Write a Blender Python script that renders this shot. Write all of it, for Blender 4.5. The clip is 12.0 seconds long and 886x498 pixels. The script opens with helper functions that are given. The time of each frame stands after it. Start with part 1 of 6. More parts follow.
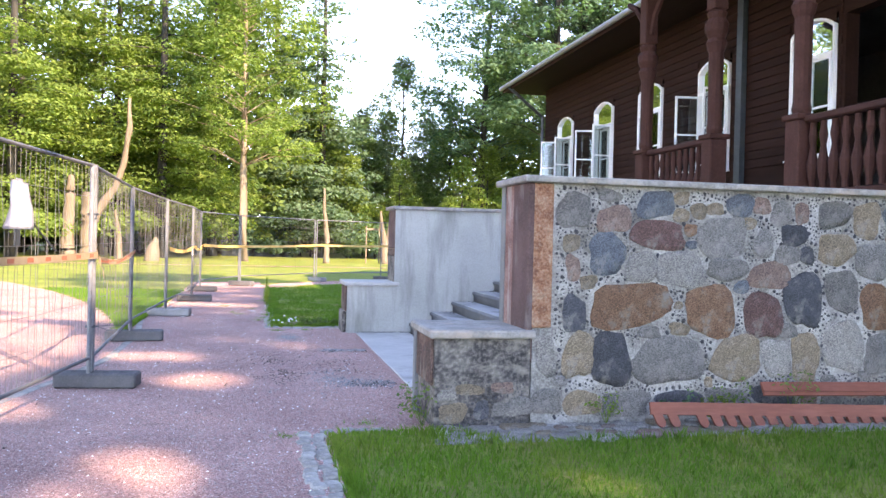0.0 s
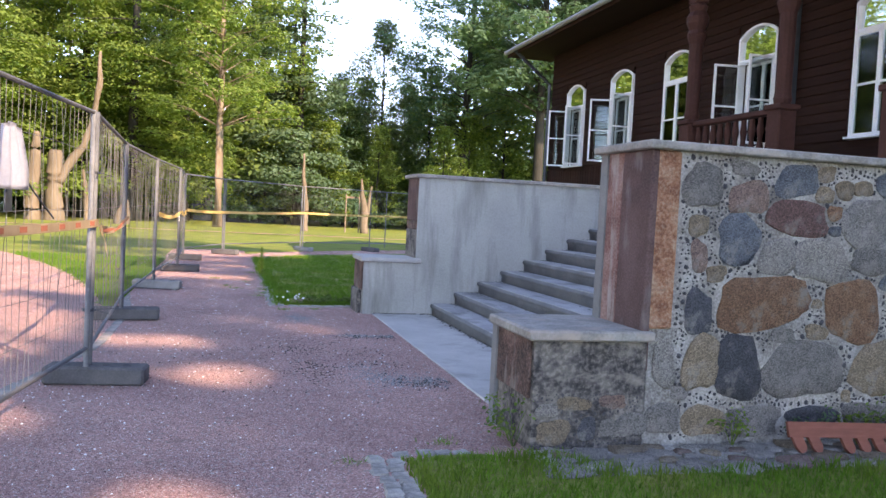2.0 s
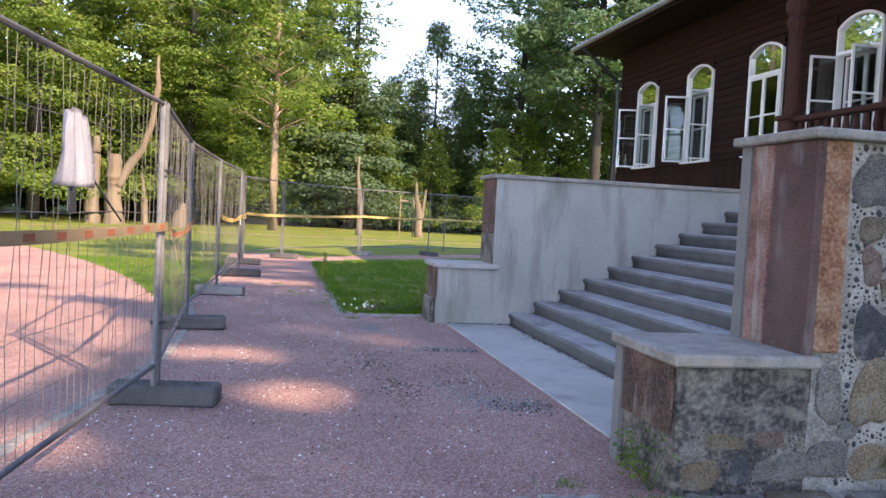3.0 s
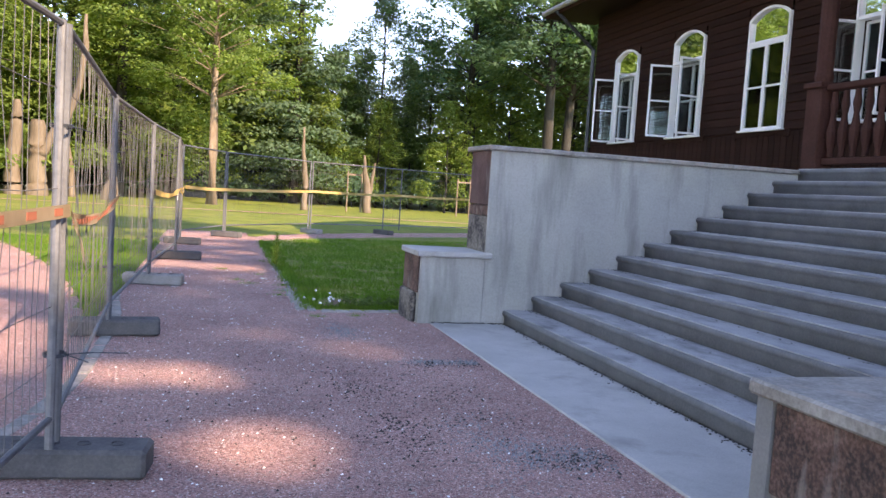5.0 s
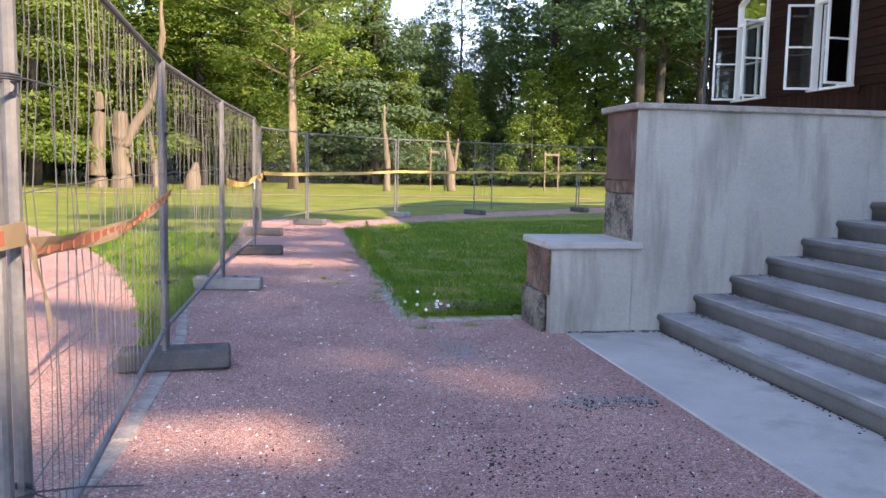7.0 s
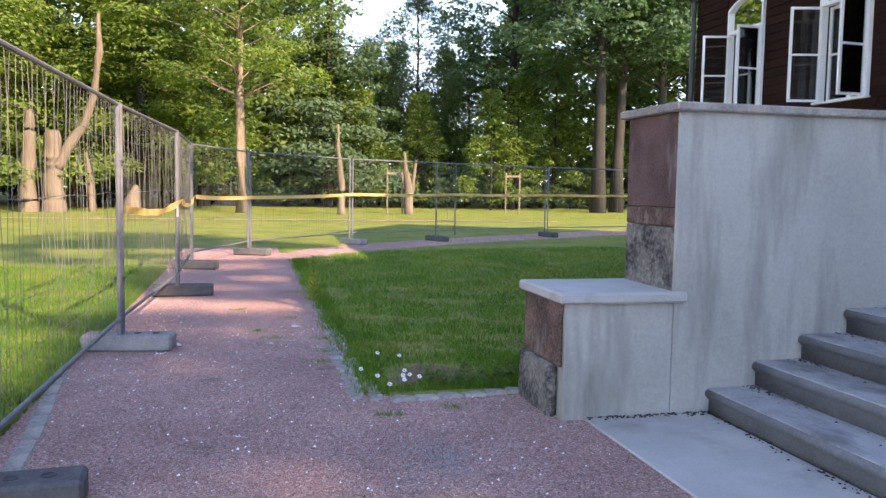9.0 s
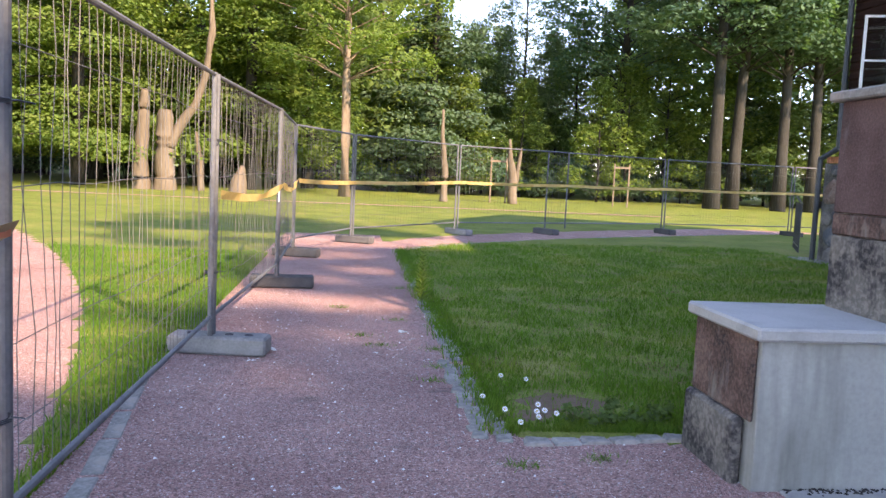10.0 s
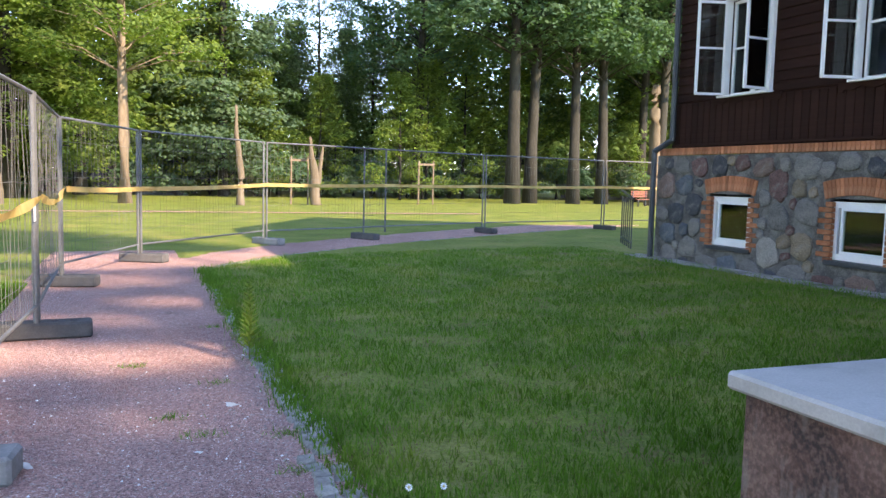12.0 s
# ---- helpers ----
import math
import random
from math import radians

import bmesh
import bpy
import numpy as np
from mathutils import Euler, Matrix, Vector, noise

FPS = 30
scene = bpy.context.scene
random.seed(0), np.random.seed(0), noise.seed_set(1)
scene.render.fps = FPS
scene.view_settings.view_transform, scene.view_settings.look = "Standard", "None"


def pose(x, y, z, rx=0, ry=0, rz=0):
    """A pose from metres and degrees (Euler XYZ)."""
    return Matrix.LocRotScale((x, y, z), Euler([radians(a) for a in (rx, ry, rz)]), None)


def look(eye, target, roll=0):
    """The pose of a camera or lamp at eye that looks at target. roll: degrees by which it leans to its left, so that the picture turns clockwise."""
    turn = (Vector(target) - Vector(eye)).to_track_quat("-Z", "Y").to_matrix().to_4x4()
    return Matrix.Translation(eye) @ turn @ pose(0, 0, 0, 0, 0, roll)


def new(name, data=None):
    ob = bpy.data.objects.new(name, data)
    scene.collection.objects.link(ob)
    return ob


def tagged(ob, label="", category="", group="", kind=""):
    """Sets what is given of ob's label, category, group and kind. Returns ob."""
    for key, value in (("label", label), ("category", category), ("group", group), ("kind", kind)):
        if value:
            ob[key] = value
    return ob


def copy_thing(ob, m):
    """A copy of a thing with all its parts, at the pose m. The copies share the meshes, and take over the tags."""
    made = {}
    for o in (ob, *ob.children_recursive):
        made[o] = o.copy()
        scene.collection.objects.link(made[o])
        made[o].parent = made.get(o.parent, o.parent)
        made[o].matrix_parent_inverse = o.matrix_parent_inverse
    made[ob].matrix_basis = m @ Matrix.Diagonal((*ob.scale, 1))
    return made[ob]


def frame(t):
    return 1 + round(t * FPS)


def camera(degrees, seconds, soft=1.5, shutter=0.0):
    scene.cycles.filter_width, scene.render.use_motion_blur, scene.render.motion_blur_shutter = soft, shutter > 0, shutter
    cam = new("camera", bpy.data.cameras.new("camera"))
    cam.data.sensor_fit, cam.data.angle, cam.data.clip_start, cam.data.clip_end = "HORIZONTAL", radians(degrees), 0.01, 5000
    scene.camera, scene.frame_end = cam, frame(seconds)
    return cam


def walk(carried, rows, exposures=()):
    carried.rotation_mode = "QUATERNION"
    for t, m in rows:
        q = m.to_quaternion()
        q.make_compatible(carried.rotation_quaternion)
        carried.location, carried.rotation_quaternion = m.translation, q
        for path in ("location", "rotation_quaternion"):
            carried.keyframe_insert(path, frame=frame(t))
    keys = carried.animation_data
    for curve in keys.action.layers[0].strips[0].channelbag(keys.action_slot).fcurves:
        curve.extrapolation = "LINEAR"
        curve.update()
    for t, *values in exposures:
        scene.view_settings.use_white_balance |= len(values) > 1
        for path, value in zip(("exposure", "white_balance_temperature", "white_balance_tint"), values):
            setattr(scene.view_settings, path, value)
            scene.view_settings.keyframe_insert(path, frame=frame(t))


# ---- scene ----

# ---------- camera ----------
cam = camera(57.7, 12.0, soft=1.5)
PATH = [
    (0, (-0.429, -6.023, 1.443), (0.015, -4.073, 1.425), 1.4),
    (0.5, (-0.604, -5.739, 1.44), (-0.163, -3.789, 1.376), 1.2),
    (1, (-0.708, -5.387, 1.45), (-0.229, -3.446, 1.378), 1.9),
    (1.5, (-0.854, -5.01, 1.455), (-0.284, -3.094, 1.392), 1.5),
    (2, (-0.974, -4.598, 1.452), (-0.449, -2.671, 1.363), 3.0),
    (2.5, (-1.074, -4.201, 1.427), (-0.672, -2.243, 1.344), 3.0),
    (3, (-1.175, -3.795, 1.421), (-0.767, -1.839, 1.335), 3.0),
    (5, (-1.277, -1.994, 1.432), (-0.724, -0.077, 1.292), 3.7),
    (5.5, (-1.278, -1.571, 1.429), (-0.727, 0.343, 1.251), 5.7),
    (6, (-1.302, -1.056, 1.417), (-0.815, 0.869, 1.177), 4.4),
    (6.5, (-1.255, -0.599, 1.416), (-0.814, 1.333, 1.146), 3.2),
    (7, (-1.241, -0.135, 1.43), (-0.882, 1.822, 1.221), 1.1),
    (7.5, (-1.14, 0.304, 1.431), (-0.723, 2.254, 1.283), 1.3),
    (9.5, (-0.976, 2.346, 1.431), (-0.509, 4.284, 1.272), 1.0),
    (10, (-1.034, 2.878, 1.446), (-0.803, 4.855, 1.255), 2.7),
    (10.5, (-1.078, 3.393, 1.421), (-0.689, 5.345, 1.221), 3.6),
    (11, (-1.107, 3.901, 1.444), (-0.694, 5.84, 1.178), 4.3),
    (11.5, (-1.135, 4.408, 1.467), (-0.443, 6.269, 1.232), 4.3),
    (12, (-1.108, 4.883, 1.453), (-0.388, 6.74, 1.276), 1.4),
]
walk(cam, [(t, look(eye, target, roll)) for t, eye, target, roll in PATH],
     exposures=[(0.0, 3.47, 8200, 26), (0.5, 3.13, 8200, 26), (1.5, 2.89, 8200, 26), (3.0, 2.65, 8200, 26), (5.0, 2.7, 8200, 26), (9.3, 2.76, 8200, 26), (11.3, 2.78, 7900, 22), (12.0, 2.78, 7700, 19)])

# ---------- world and sun ----------
SUN_ELEV, SUN_AZ = radians(31), radians(149)   # azimuth clockwise from +y
world = bpy.data.worlds.new("sky")
scene.world = world
world.use_nodes = True
wn = world.node_tree
sky = wn.nodes.new("ShaderNodeTexSky")
sky.sky_type = 'NISHITA'
sky.sun_disc = False
sky.sun_elevation = SUN_ELEV
sky.sun_rotation = SUN_AZ
sky.air_density = 0.6
sky.dust_density = 0.0
sky.ozone_density = 1.2
bgn = wn.nodes["Background"]
bgn.inputs[1].default_value = 0.15
wn.links.new(sky.outputs[0], bgn.inputs[0])
sun_data = bpy.data.lights.new("sun", 'SUN')
sun_data.energy, sun_data.angle, sun_data.color = 2.05, radians(0.6), (1.0, 0.88, 0.7)
sun = new("sun", sun_data)
SUN_DIR = Vector((math.sin(SUN_AZ) * math.cos(SUN_ELEV), math.cos(SUN_AZ) * math.cos(SUN_ELEV), math.sin(SUN_ELEV)))
sun.matrix_world = look(SUN_DIR * 60, (0, 0, 0))

# ---------- materials ----------
def ramp(nt, fac, stops):
    n = nt.nodes.new("ShaderNodeValToRGB")
    while len(n.color_ramp.elements) < len(stops):
        n.color_ramp.elements.new(0.5)
    for e, (p, c) in zip(n.color_ramp.elements, stops):
        e.position, e.color = p, (*c, 1)
    nt.links.new(fac, n.inputs[0])
    return n.outputs[0]


def tex(nt, kind, scale, detail=6.0, stretch=None, rough=0.6):
    co = nt.nodes.new("ShaderNodeTexCoord")
    src = co.outputs["Object"]
    if stretch:
        mp = nt.nodes.new("ShaderNodeMapping")
        mp.inputs["Scale"].default_value = stretch
        nt.links.new(src, mp.inputs[0])
        src = mp.outputs[0]
    if kind == "noise":
        n = nt.nodes.new("ShaderNodeTexNoise")
        n.inputs["Detail"].default_value = detail
        n.inputs["Roughness"].default_value = rough
        out = n.outputs["Fac"]
    else:
        n = nt.nodes.new("ShaderNodeTexVoronoi")
        n.feature = kind
        out = n.outputs["Distance"]
    n.inputs["Scale"].default_value = scale
    nt.links.new(src, n.inputs["Vector"])
    return out


def mixc(nt, fac, a, b, mode='MIX'):
    n = nt.nodes.new("ShaderNodeMix")
    n.data_type, n.blend_type = 'RGBA', mode
    for sock, v in ((n.inputs[0], fac), (n.inputs[6], a), (n.inputs[7], b)):
        if isinstance(v, (int, float)):
            sock.default_value = v
        elif isinstance(v, tuple):
            sock.default_value = (*v, 1)
        else:
            nt.links.new(v, sock)
    return n.outputs[2]


def bump(nt, bsdf, height, strength, dist):
    b = nt.nodes.new("ShaderNodeBump")
    b.inputs["Strength"].default_value = strength
    b.inputs["Distance"].default_value = dist
    nt.links.new(height, b.inputs["Height"])
    nt.links.new(b.outputs[0], bsdf.inputs["Normal"])


def base_mat(name, rough=0.8, metal=0.0):
    m = bpy.data.materials.new(name)
    m.use_nodes = True
    b = m.node_tree.nodes["Principled BSDF"]
    b.inputs["Roughness"].default_value = rough
    b.inputs["Metallic"].default_value = metal
    return m, m.node_tree, b


def two_scale(name, dark, mid, light, fine=60.0, coarse=2.5, rough=0.85, metal=0.0, bump_s=0.4, bump_d=0.004,
              stretch=None, vary=0.0, stain=None, tight=1.0, spec=0.35):
    """A surface with fine grain over broad blotches; vary: brightness spread from piece to piece."""
    m, nt, b = base_mat(name, rough, metal)
    b.inputs["Specular IOR Level"].default_value = spec
    dark, mid, light = (tuple(min(0.85, v * 1.18) for v in t) for t in (dark, mid, light))
    f = tex(nt, "noise", fine, 8.0, stretch)
    c = tex(nt, "noise", coarse, 4.0, stretch)
    col = mixc(nt, 0.5, ramp(nt, f, [(0.5 - 0.25 * tight, dark), (0.5, mid), (0.5 + 0.25 * tight, light)]),
               ramp(nt, c, [(0.5 - 0.2 * tight, dark), (0.5, mid), (0.5 + 0.2 * tight, light)]))
    if stain:
        s = tex(nt, "noise", stain[1], 5.0, stain[2] if len(stain) > 2 else None)
        col = mixc(nt, ramp(nt, s, [(stain[3] if len(stain) > 3 else 0.52, (0, 0, 0)), (0.72, (1, 1, 1))]), col, stain[0])
    if vary:
        oi = nt.nodes.new("ShaderNodeObjectInfo")
        r = ramp(nt, oi.outputs["Random"], [(0, (1 - vary,) * 3), (1, (1 + vary * 0.6,) * 3)])
        col = mixc(nt, 1.0, col, r, 'MULTIPLY')
    nt.links.new(col, b.inputs["Base Color"])
    bump(nt, b, f, bump_s, bump_d)
    return m


def gravel_material():
    m, nt, b = base_mat("red_granite_gravel", 0.95)
    v = tex(nt, "F1", 150.0)
    v2 = nt.nodes.new("ShaderNodeTexVoronoi")
    v2.inputs["Scale"].default_value = 130.0
    co = nt.nodes.new("ShaderNodeTexCoord")
    nt.links.new(co.outputs["Object"], v2.inputs["Vector"])
    sep = nt.nodes.new("ShaderNodeSeparateColor")
    nt.links.new(v2.outputs["Color"], sep.inputs[0])
    grain = ramp(nt, sep.outputs[0], [(0.0, (0.21, 0.125, 0.116)), (0.3, (0.43, 0.242, 0.215)), (0.75, (0.58, 0.335, 0.295)), (0.93, (0.66, 0.46, 0.42)), (1.0, (0.78, 0.7, 0.66))])
    v3 = nt.nodes.new("ShaderNodeTexVoronoi")
    v3.inputs["Scale"].default_value = 70.0
    nt.links.new(co.outputs["Object"], v3.inputs["Vector"])
    sep3 = nt.nodes.new("ShaderNodeSeparateColor")
    nt.links.new(v3.outputs["Color"], sep3.inputs[0])
    grain = mixc(nt, 1.0, grain, ramp(nt, sep3.outputs[1], [(0.0, (0.7, 0.68, 0.68)), (0.25, (0.96, 0.95, 0.95)), (0.9, (1.05, 1.04, 1.03)), (1.0, (1.28, 1.24, 1.2))]), 'MULTIPLY')
    broad = ramp(nt, tex(nt, "noise", 0.7, 6.0), [(0.35, (0.8, 0.76, 0.77)), (0.55, (1, 1, 1)), (0.7, (1.15, 1.1, 1.06))])
    col = mixc(nt, 1.0, grain, broad, 'MULTIPLY')
    damp = ramp(nt, tex(nt, "noise", 2.6, 9.0, (0.7, 1.5, 1.0), 0.7), [(0.585, (0, 0, 0)), (0.69, (0.75, 0.75, 0.75))])
    col = mixc(nt, damp, col, (0.17, 0.118, 0.107))
    nt.links.new(col, b.inputs["Base Color"])
    bump(nt, b, v, 0.8, 0.016)
    return m


def grass_material(name, tones, island=False):
    m, nt, b = base_mat(name, 0.75)
    b.inputs["Specular IOR Level"].default_value = 0.25
    tones = [tuple(v * 1.18 for v in t) for t in tones]
    n = tex(nt, "noise", 0.9, 6.0)
    col = ramp(nt, n, [(0.3, tones[0]), (0.5, tones[1]), (0.72, tones[2])])
    if island:
        g = nt.nodes.new("ShaderNodeNewGeometry")
        col = mixc(nt, 1.0, col, ramp(nt, g.outputs["Random Per Island"], [(0, (0.68, 0.72, 0.66)), (1, (1.3, 1.22, 1.1))]), 'MULTIPLY')
        tr = nt.nodes.new("ShaderNodeBsdfTranslucent")
        nt.links.new(mixc(nt, 1.0, col, (1.5, 1.7, 0.7), 'MULTIPLY'), tr.inputs[0])
        ms = nt.nodes.new("ShaderNodeMixShader")
        ms.inputs[0].default_value = 0.42
        nt.links.new(b.outputs[0], ms.inputs[1])
        nt.links.new(tr.outputs[0], ms.inputs[2])
        nt.links.new(ms.outputs[0], nt.nodes["Material Output"].inputs[0])
    else:
        f = tex(nt, "noise", 45.0, 8.0)
        col = mixc(nt, 1.0, col, ramp(nt, f, [(0.3, (0.55, 0.6, 0.5)), (0.7, (1.3, 1.25, 1.2))]), 'MULTIPLY')
        bump(nt, b, f, 0.8, 0.03)
    if not island:
        dry = ramp(nt, tex(nt, "noise", 1.7, 8.0, None, 0.7), [(0.56, (0, 0, 0)), (0.68, (0.8, 0.8, 0.8))])
        col = mixc(nt, dry, col, (0.19, 0.14, 0.065))
    nt.links.new(col, b.inputs["Base Color"])
    return m


def glass_material():
    m, nt, b = base_mat("window_glass", 0.02)
    g = nt.nodes.new("ShaderNodeBsdfGlossy")
    g.inputs["Roughness"].default_value = 0.02
    g.inputs["Color"].default_value = (0.9, 0.95, 0.95, 1)
    t = nt.nodes.new("ShaderNodeBsdfTransparent")
    t.inputs[0].default_value = (0.75, 0.8, 0.8, 1)
    fr = nt.nodes.new("ShaderNodeFresnel")
    fr.inputs[0].default_value = 1.6
    ms = nt.nodes.new("ShaderNodeMixShader")
    nt.links.new(fr.outputs[0], ms.inputs[0])
    nt.links.new(t.outputs[0], ms.inputs[1])
    nt.links.new(g.outputs[0], ms.inputs[2])
    nt.links.new(ms.outputs[0], nt.nodes["Material Output"].inputs[0])
    return m


M = {}
M["gravel"] = gravel_material()
M["soil_grass"] = grass_material("lawn_turf", [(0.10, 0.14, 0.026), (0.145, 0.19, 0.035), (0.24, 0.225, 0.07)])
M["blade"] = grass_material("grass_blades", [(0.058, 0.138, 0.02), (0.084, 0.178, 0.027), (0.15, 0.19, 0.045)], True)
M["leaf_light"] = grass_material("leaf_yellow_green", [(0.069, 0.118, 0.029), (0.103, 0.162, 0.040), (0.151, 0.196, 0.054)], True)
M["leaf_mid"] = grass_material("leaf_green", [(0.060, 0.103, 0.040), (0.085, 0.140, 0.048), (0.121, 0.170, 0.057)], True)
# blue raised in this dark green to stand in for haze
M["leaf_dark"] = grass_material("leaf_dark_hazed_green", [(0.044, 0.091, 0.068), (0.062, 0.121, 0.079), (0.089, 0.150, 0.088)], True)
M["leaf_blue"] = grass_material("needle_blue_green", [(0.052, 0.096, 0.068), (0.073, 0.127, 0.086), (0.101, 0.156, 0.096)], True)
# paled and greyed so distant crowns look hazy
M["leaf_far"] = grass_material("leaf_hazed_grey_green", [(0.066, 0.1, 0.06), (0.09, 0.13, 0.075), (0.12, 0.155, 0.085)], True)
M["plaster"] = two_scale("grey_cement_plaster", (0.235, 0.238, 0.222), (0.31, 0.312, 0.29), (0.37, 0.371, 0.342), 40, 1.3, 0.9, bump_s=0.15,
                         stain=((0.165, 0.168, 0.15), 1.5, (2.0, 2.0, 0.3), 0.5))
M["concrete"] = two_scale("cast_concrete", (0.185, 0.18, 0.165), (0.285, 0.275, 0.252), (0.37, 0.357, 0.325), 70, 2.6, 0.88, tight=0.6, bump_s=0.35,
                          stain=((0.165, 0.16, 0.148), 2.2, (1, 1, 1), 0.55))
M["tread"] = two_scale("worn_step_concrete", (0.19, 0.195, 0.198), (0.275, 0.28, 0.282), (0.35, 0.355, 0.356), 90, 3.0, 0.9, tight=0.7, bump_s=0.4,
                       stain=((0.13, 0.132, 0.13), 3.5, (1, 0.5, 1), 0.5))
M["slab"] = two_scale("pale_cast_slab", (0.27, 0.27, 0.256), (0.34, 0.338, 0.32), (0.41, 0.405, 0.385), 110, 1.6, 0.9, tight=0.8, bump_s=0.25,
                      stain=((0.24, 0.238, 0.225), 1.4, (1, 1, 1), 0.54))
# same concrete as the treads, darkened so the risers look shaded
M["riser"] = two_scale("shaded_riser_concrete", (0.078, 0.083, 0.088), (0.115, 0.121, 0.127), (0.17, 0.175, 0.18), 60, 3.0, 0.9, bump_s=0.3)
M["cap"] = two_scale("weathered_stone_cap", (0.16, 0.15, 0.135), (0.22, 0.21, 0.193), (0.30, 0.288, 0.265), 50, 6, 0.85, tight=0.5,
                     stain=((0.38, 0.31, 0.26), 5.0))
M["mortar"] = two_scale("old_lime_mortar", (0.12, 0.112, 0.1), (0.25, 0.24, 0.218), (0.40, 0.385, 0.355), 60, 3.0, 0.95, tight=0.5, bump_s=0.9, bump_d=0.01,
                        stain=((0.12, 0.11, 0.098), 2.2, (1, 1, 1), 0.52))
M["chip"] = two_scale("dark_joint_chips", (0.022, 0.022, 0.026), (0.045, 0.045, 0.05), (0.09, 0.085, 0.085), 40, 8, 0.7)
M["redplaster"] = two_scale("worn_red_sandstone", (0.035, 0.027, 0.025), (0.10, 0.057, 0.046), (0.19, 0.122, 0.098), 55, 3.2, 0.95, tight=0.45, bump_s=0.8, bump_d=0.012,
                            stain=((0.24, 0.21, 0.185), 3.0, (2.5, 2.5, 0.7), 0.55))
M["cement"] = two_scale("grey_cement_edge", (0.12, 0.122, 0.12), (0.165, 0.168, 0.165), (0.21, 0.212, 0.206), 60, 2.5, 0.92, bump_s=0.3)
M["maroon"] = two_scale("dark_maroon_sandstone", (0.05, 0.032, 0.03), (0.092, 0.054, 0.05), (0.14, 0.088, 0.08), 70, 2.4, 0.95, tight=0.6, bump_s=0.6, bump_d=0.008,
                       stain=((0.2, 0.175, 0.165), 2.6, (1.5, 1.5, 0.5), 0.58))
M["redwash"] = two_scale("flaking_red_wash", (0.10, 0.05, 0.042), (0.19, 0.092, 0.076), (0.3, 0.2, 0.175), 60, 3.5, 0.95, tight=0.5, bump_s=0.6, bump_d=0.008,
                        stain=((0.36, 0.335, 0.31), 3.4, (3.0, 3.0, 0.5), 0.53))
M["orange_stone"] = two_scale("orange_brick_quoin", (0.13, 0.058, 0.036), (0.3, 0.135, 0.075), (0.4, 0.27, 0.19), 45, 5, 0.95, tight=0.45, bump_s=1.0, bump_d=0.025)
M["dirtyplaster"] = two_scale("blackened_old_plaster", (0.026, 0.025, 0.026), (0.085, 0.078, 0.073), (0.22, 0.2, 0.175), 34, 4.2, 0.95, tight=0.42, bump_s=0.9, bump_d=0.015, stain=((0.28, 0.25, 0.215), 3.6, (1, 1, 2.2), 0.55))
STONE_TONES = {
    "grey": ((0.089, 0.086, 0.083), (0.144, 0.139, 0.130), (0.200, 0.188, 0.177)),
    "dark": ((0.028, 0.030, 0.036), (0.050, 0.055, 0.064), (0.083, 0.086, 0.094)),
    "blue": ((0.045, 0.058, 0.077), (0.083, 0.100, 0.117), (0.133, 0.139, 0.150)),
    "rust": ((0.111, 0.055, 0.034), (0.172, 0.094, 0.055), (0.222, 0.144, 0.094)),
    "pink": ((0.105, 0.066, 0.055), (0.166, 0.111, 0.092), (0.211, 0.160, 0.139)),
    "plum": ((0.066, 0.034, 0.030), (0.111, 0.061, 0.055), (0.160, 0.105, 0.094)),
    "tan": ((0.122, 0.089, 0.055), (0.183, 0.144, 0.100), (0.233, 0.194, 0.150)),
    "pale": ((0.166, 0.155, 0.139), (0.222, 0.211, 0.194), (0.266, 0.255, 0.239))}
def stone_material(name, dark, mid, light):
    """Weathered granite: crystal speckle, broad mottling, lime stains."""
    m, nt, b = base_mat(name, 0.88)
    dark, mid, light = (tuple(v * 1.15 for v in t) for t in (dark, mid, light))
    f = tex(nt, "noise", 110, 10.0, None, 0.75)
    c = tex(nt, "noise", 6.0, 6.0)
    v = nt.nodes.new("ShaderNodeTexVoronoi")
    v.inputs["Scale"].default_value = 160.0
    co = nt.nodes.new("ShaderNodeTexCoord")
    nt.links.new(co.outputs["Object"], v.inputs["Vector"])
    sp = nt.nodes.new("ShaderNodeSeparateColor")
    nt.links.new(v.outputs["Color"], sp.inputs[0])
    col = mixc(nt, 0.55, ramp(nt, f, [(0.34, dark), (0.5, mid), (0.64, light)]), ramp(nt, c, [(0.32, dark), (0.5, mid), (0.66, light)]))
    col = mixc(nt, 1.0, col, ramp(nt, sp.outputs[0], [(0, (0.5, 0.5, 0.5)), (0.5, (1, 1, 1)), (1, (1.6, 1.55, 1.5))]), 'MULTIPLY')
    s1 = ramp(nt, tex(nt, "noise", 5.0, 9.0, None, 0.7), [(0.54, (0, 0, 0)), (0.66, (0.85, 0.85, 0.85))])
    col = mixc(nt, s1, col, (0.25, 0.238, 0.215))
    oi = nt.nodes.new("ShaderNodeObjectInfo")
    col = mixc(nt, 1.0, col, ramp(nt, oi.outputs["Random"], [(0, (0.85, 0.85, 0.85)), (1, (1.2, 1.2, 1.2))]), 'MULTIPLY')
    nt.links.new(col, b.inputs["Base Color"])
    bump(nt, b, mixc(nt, 0.5, f, c), 1.0, 0.03)
    return m


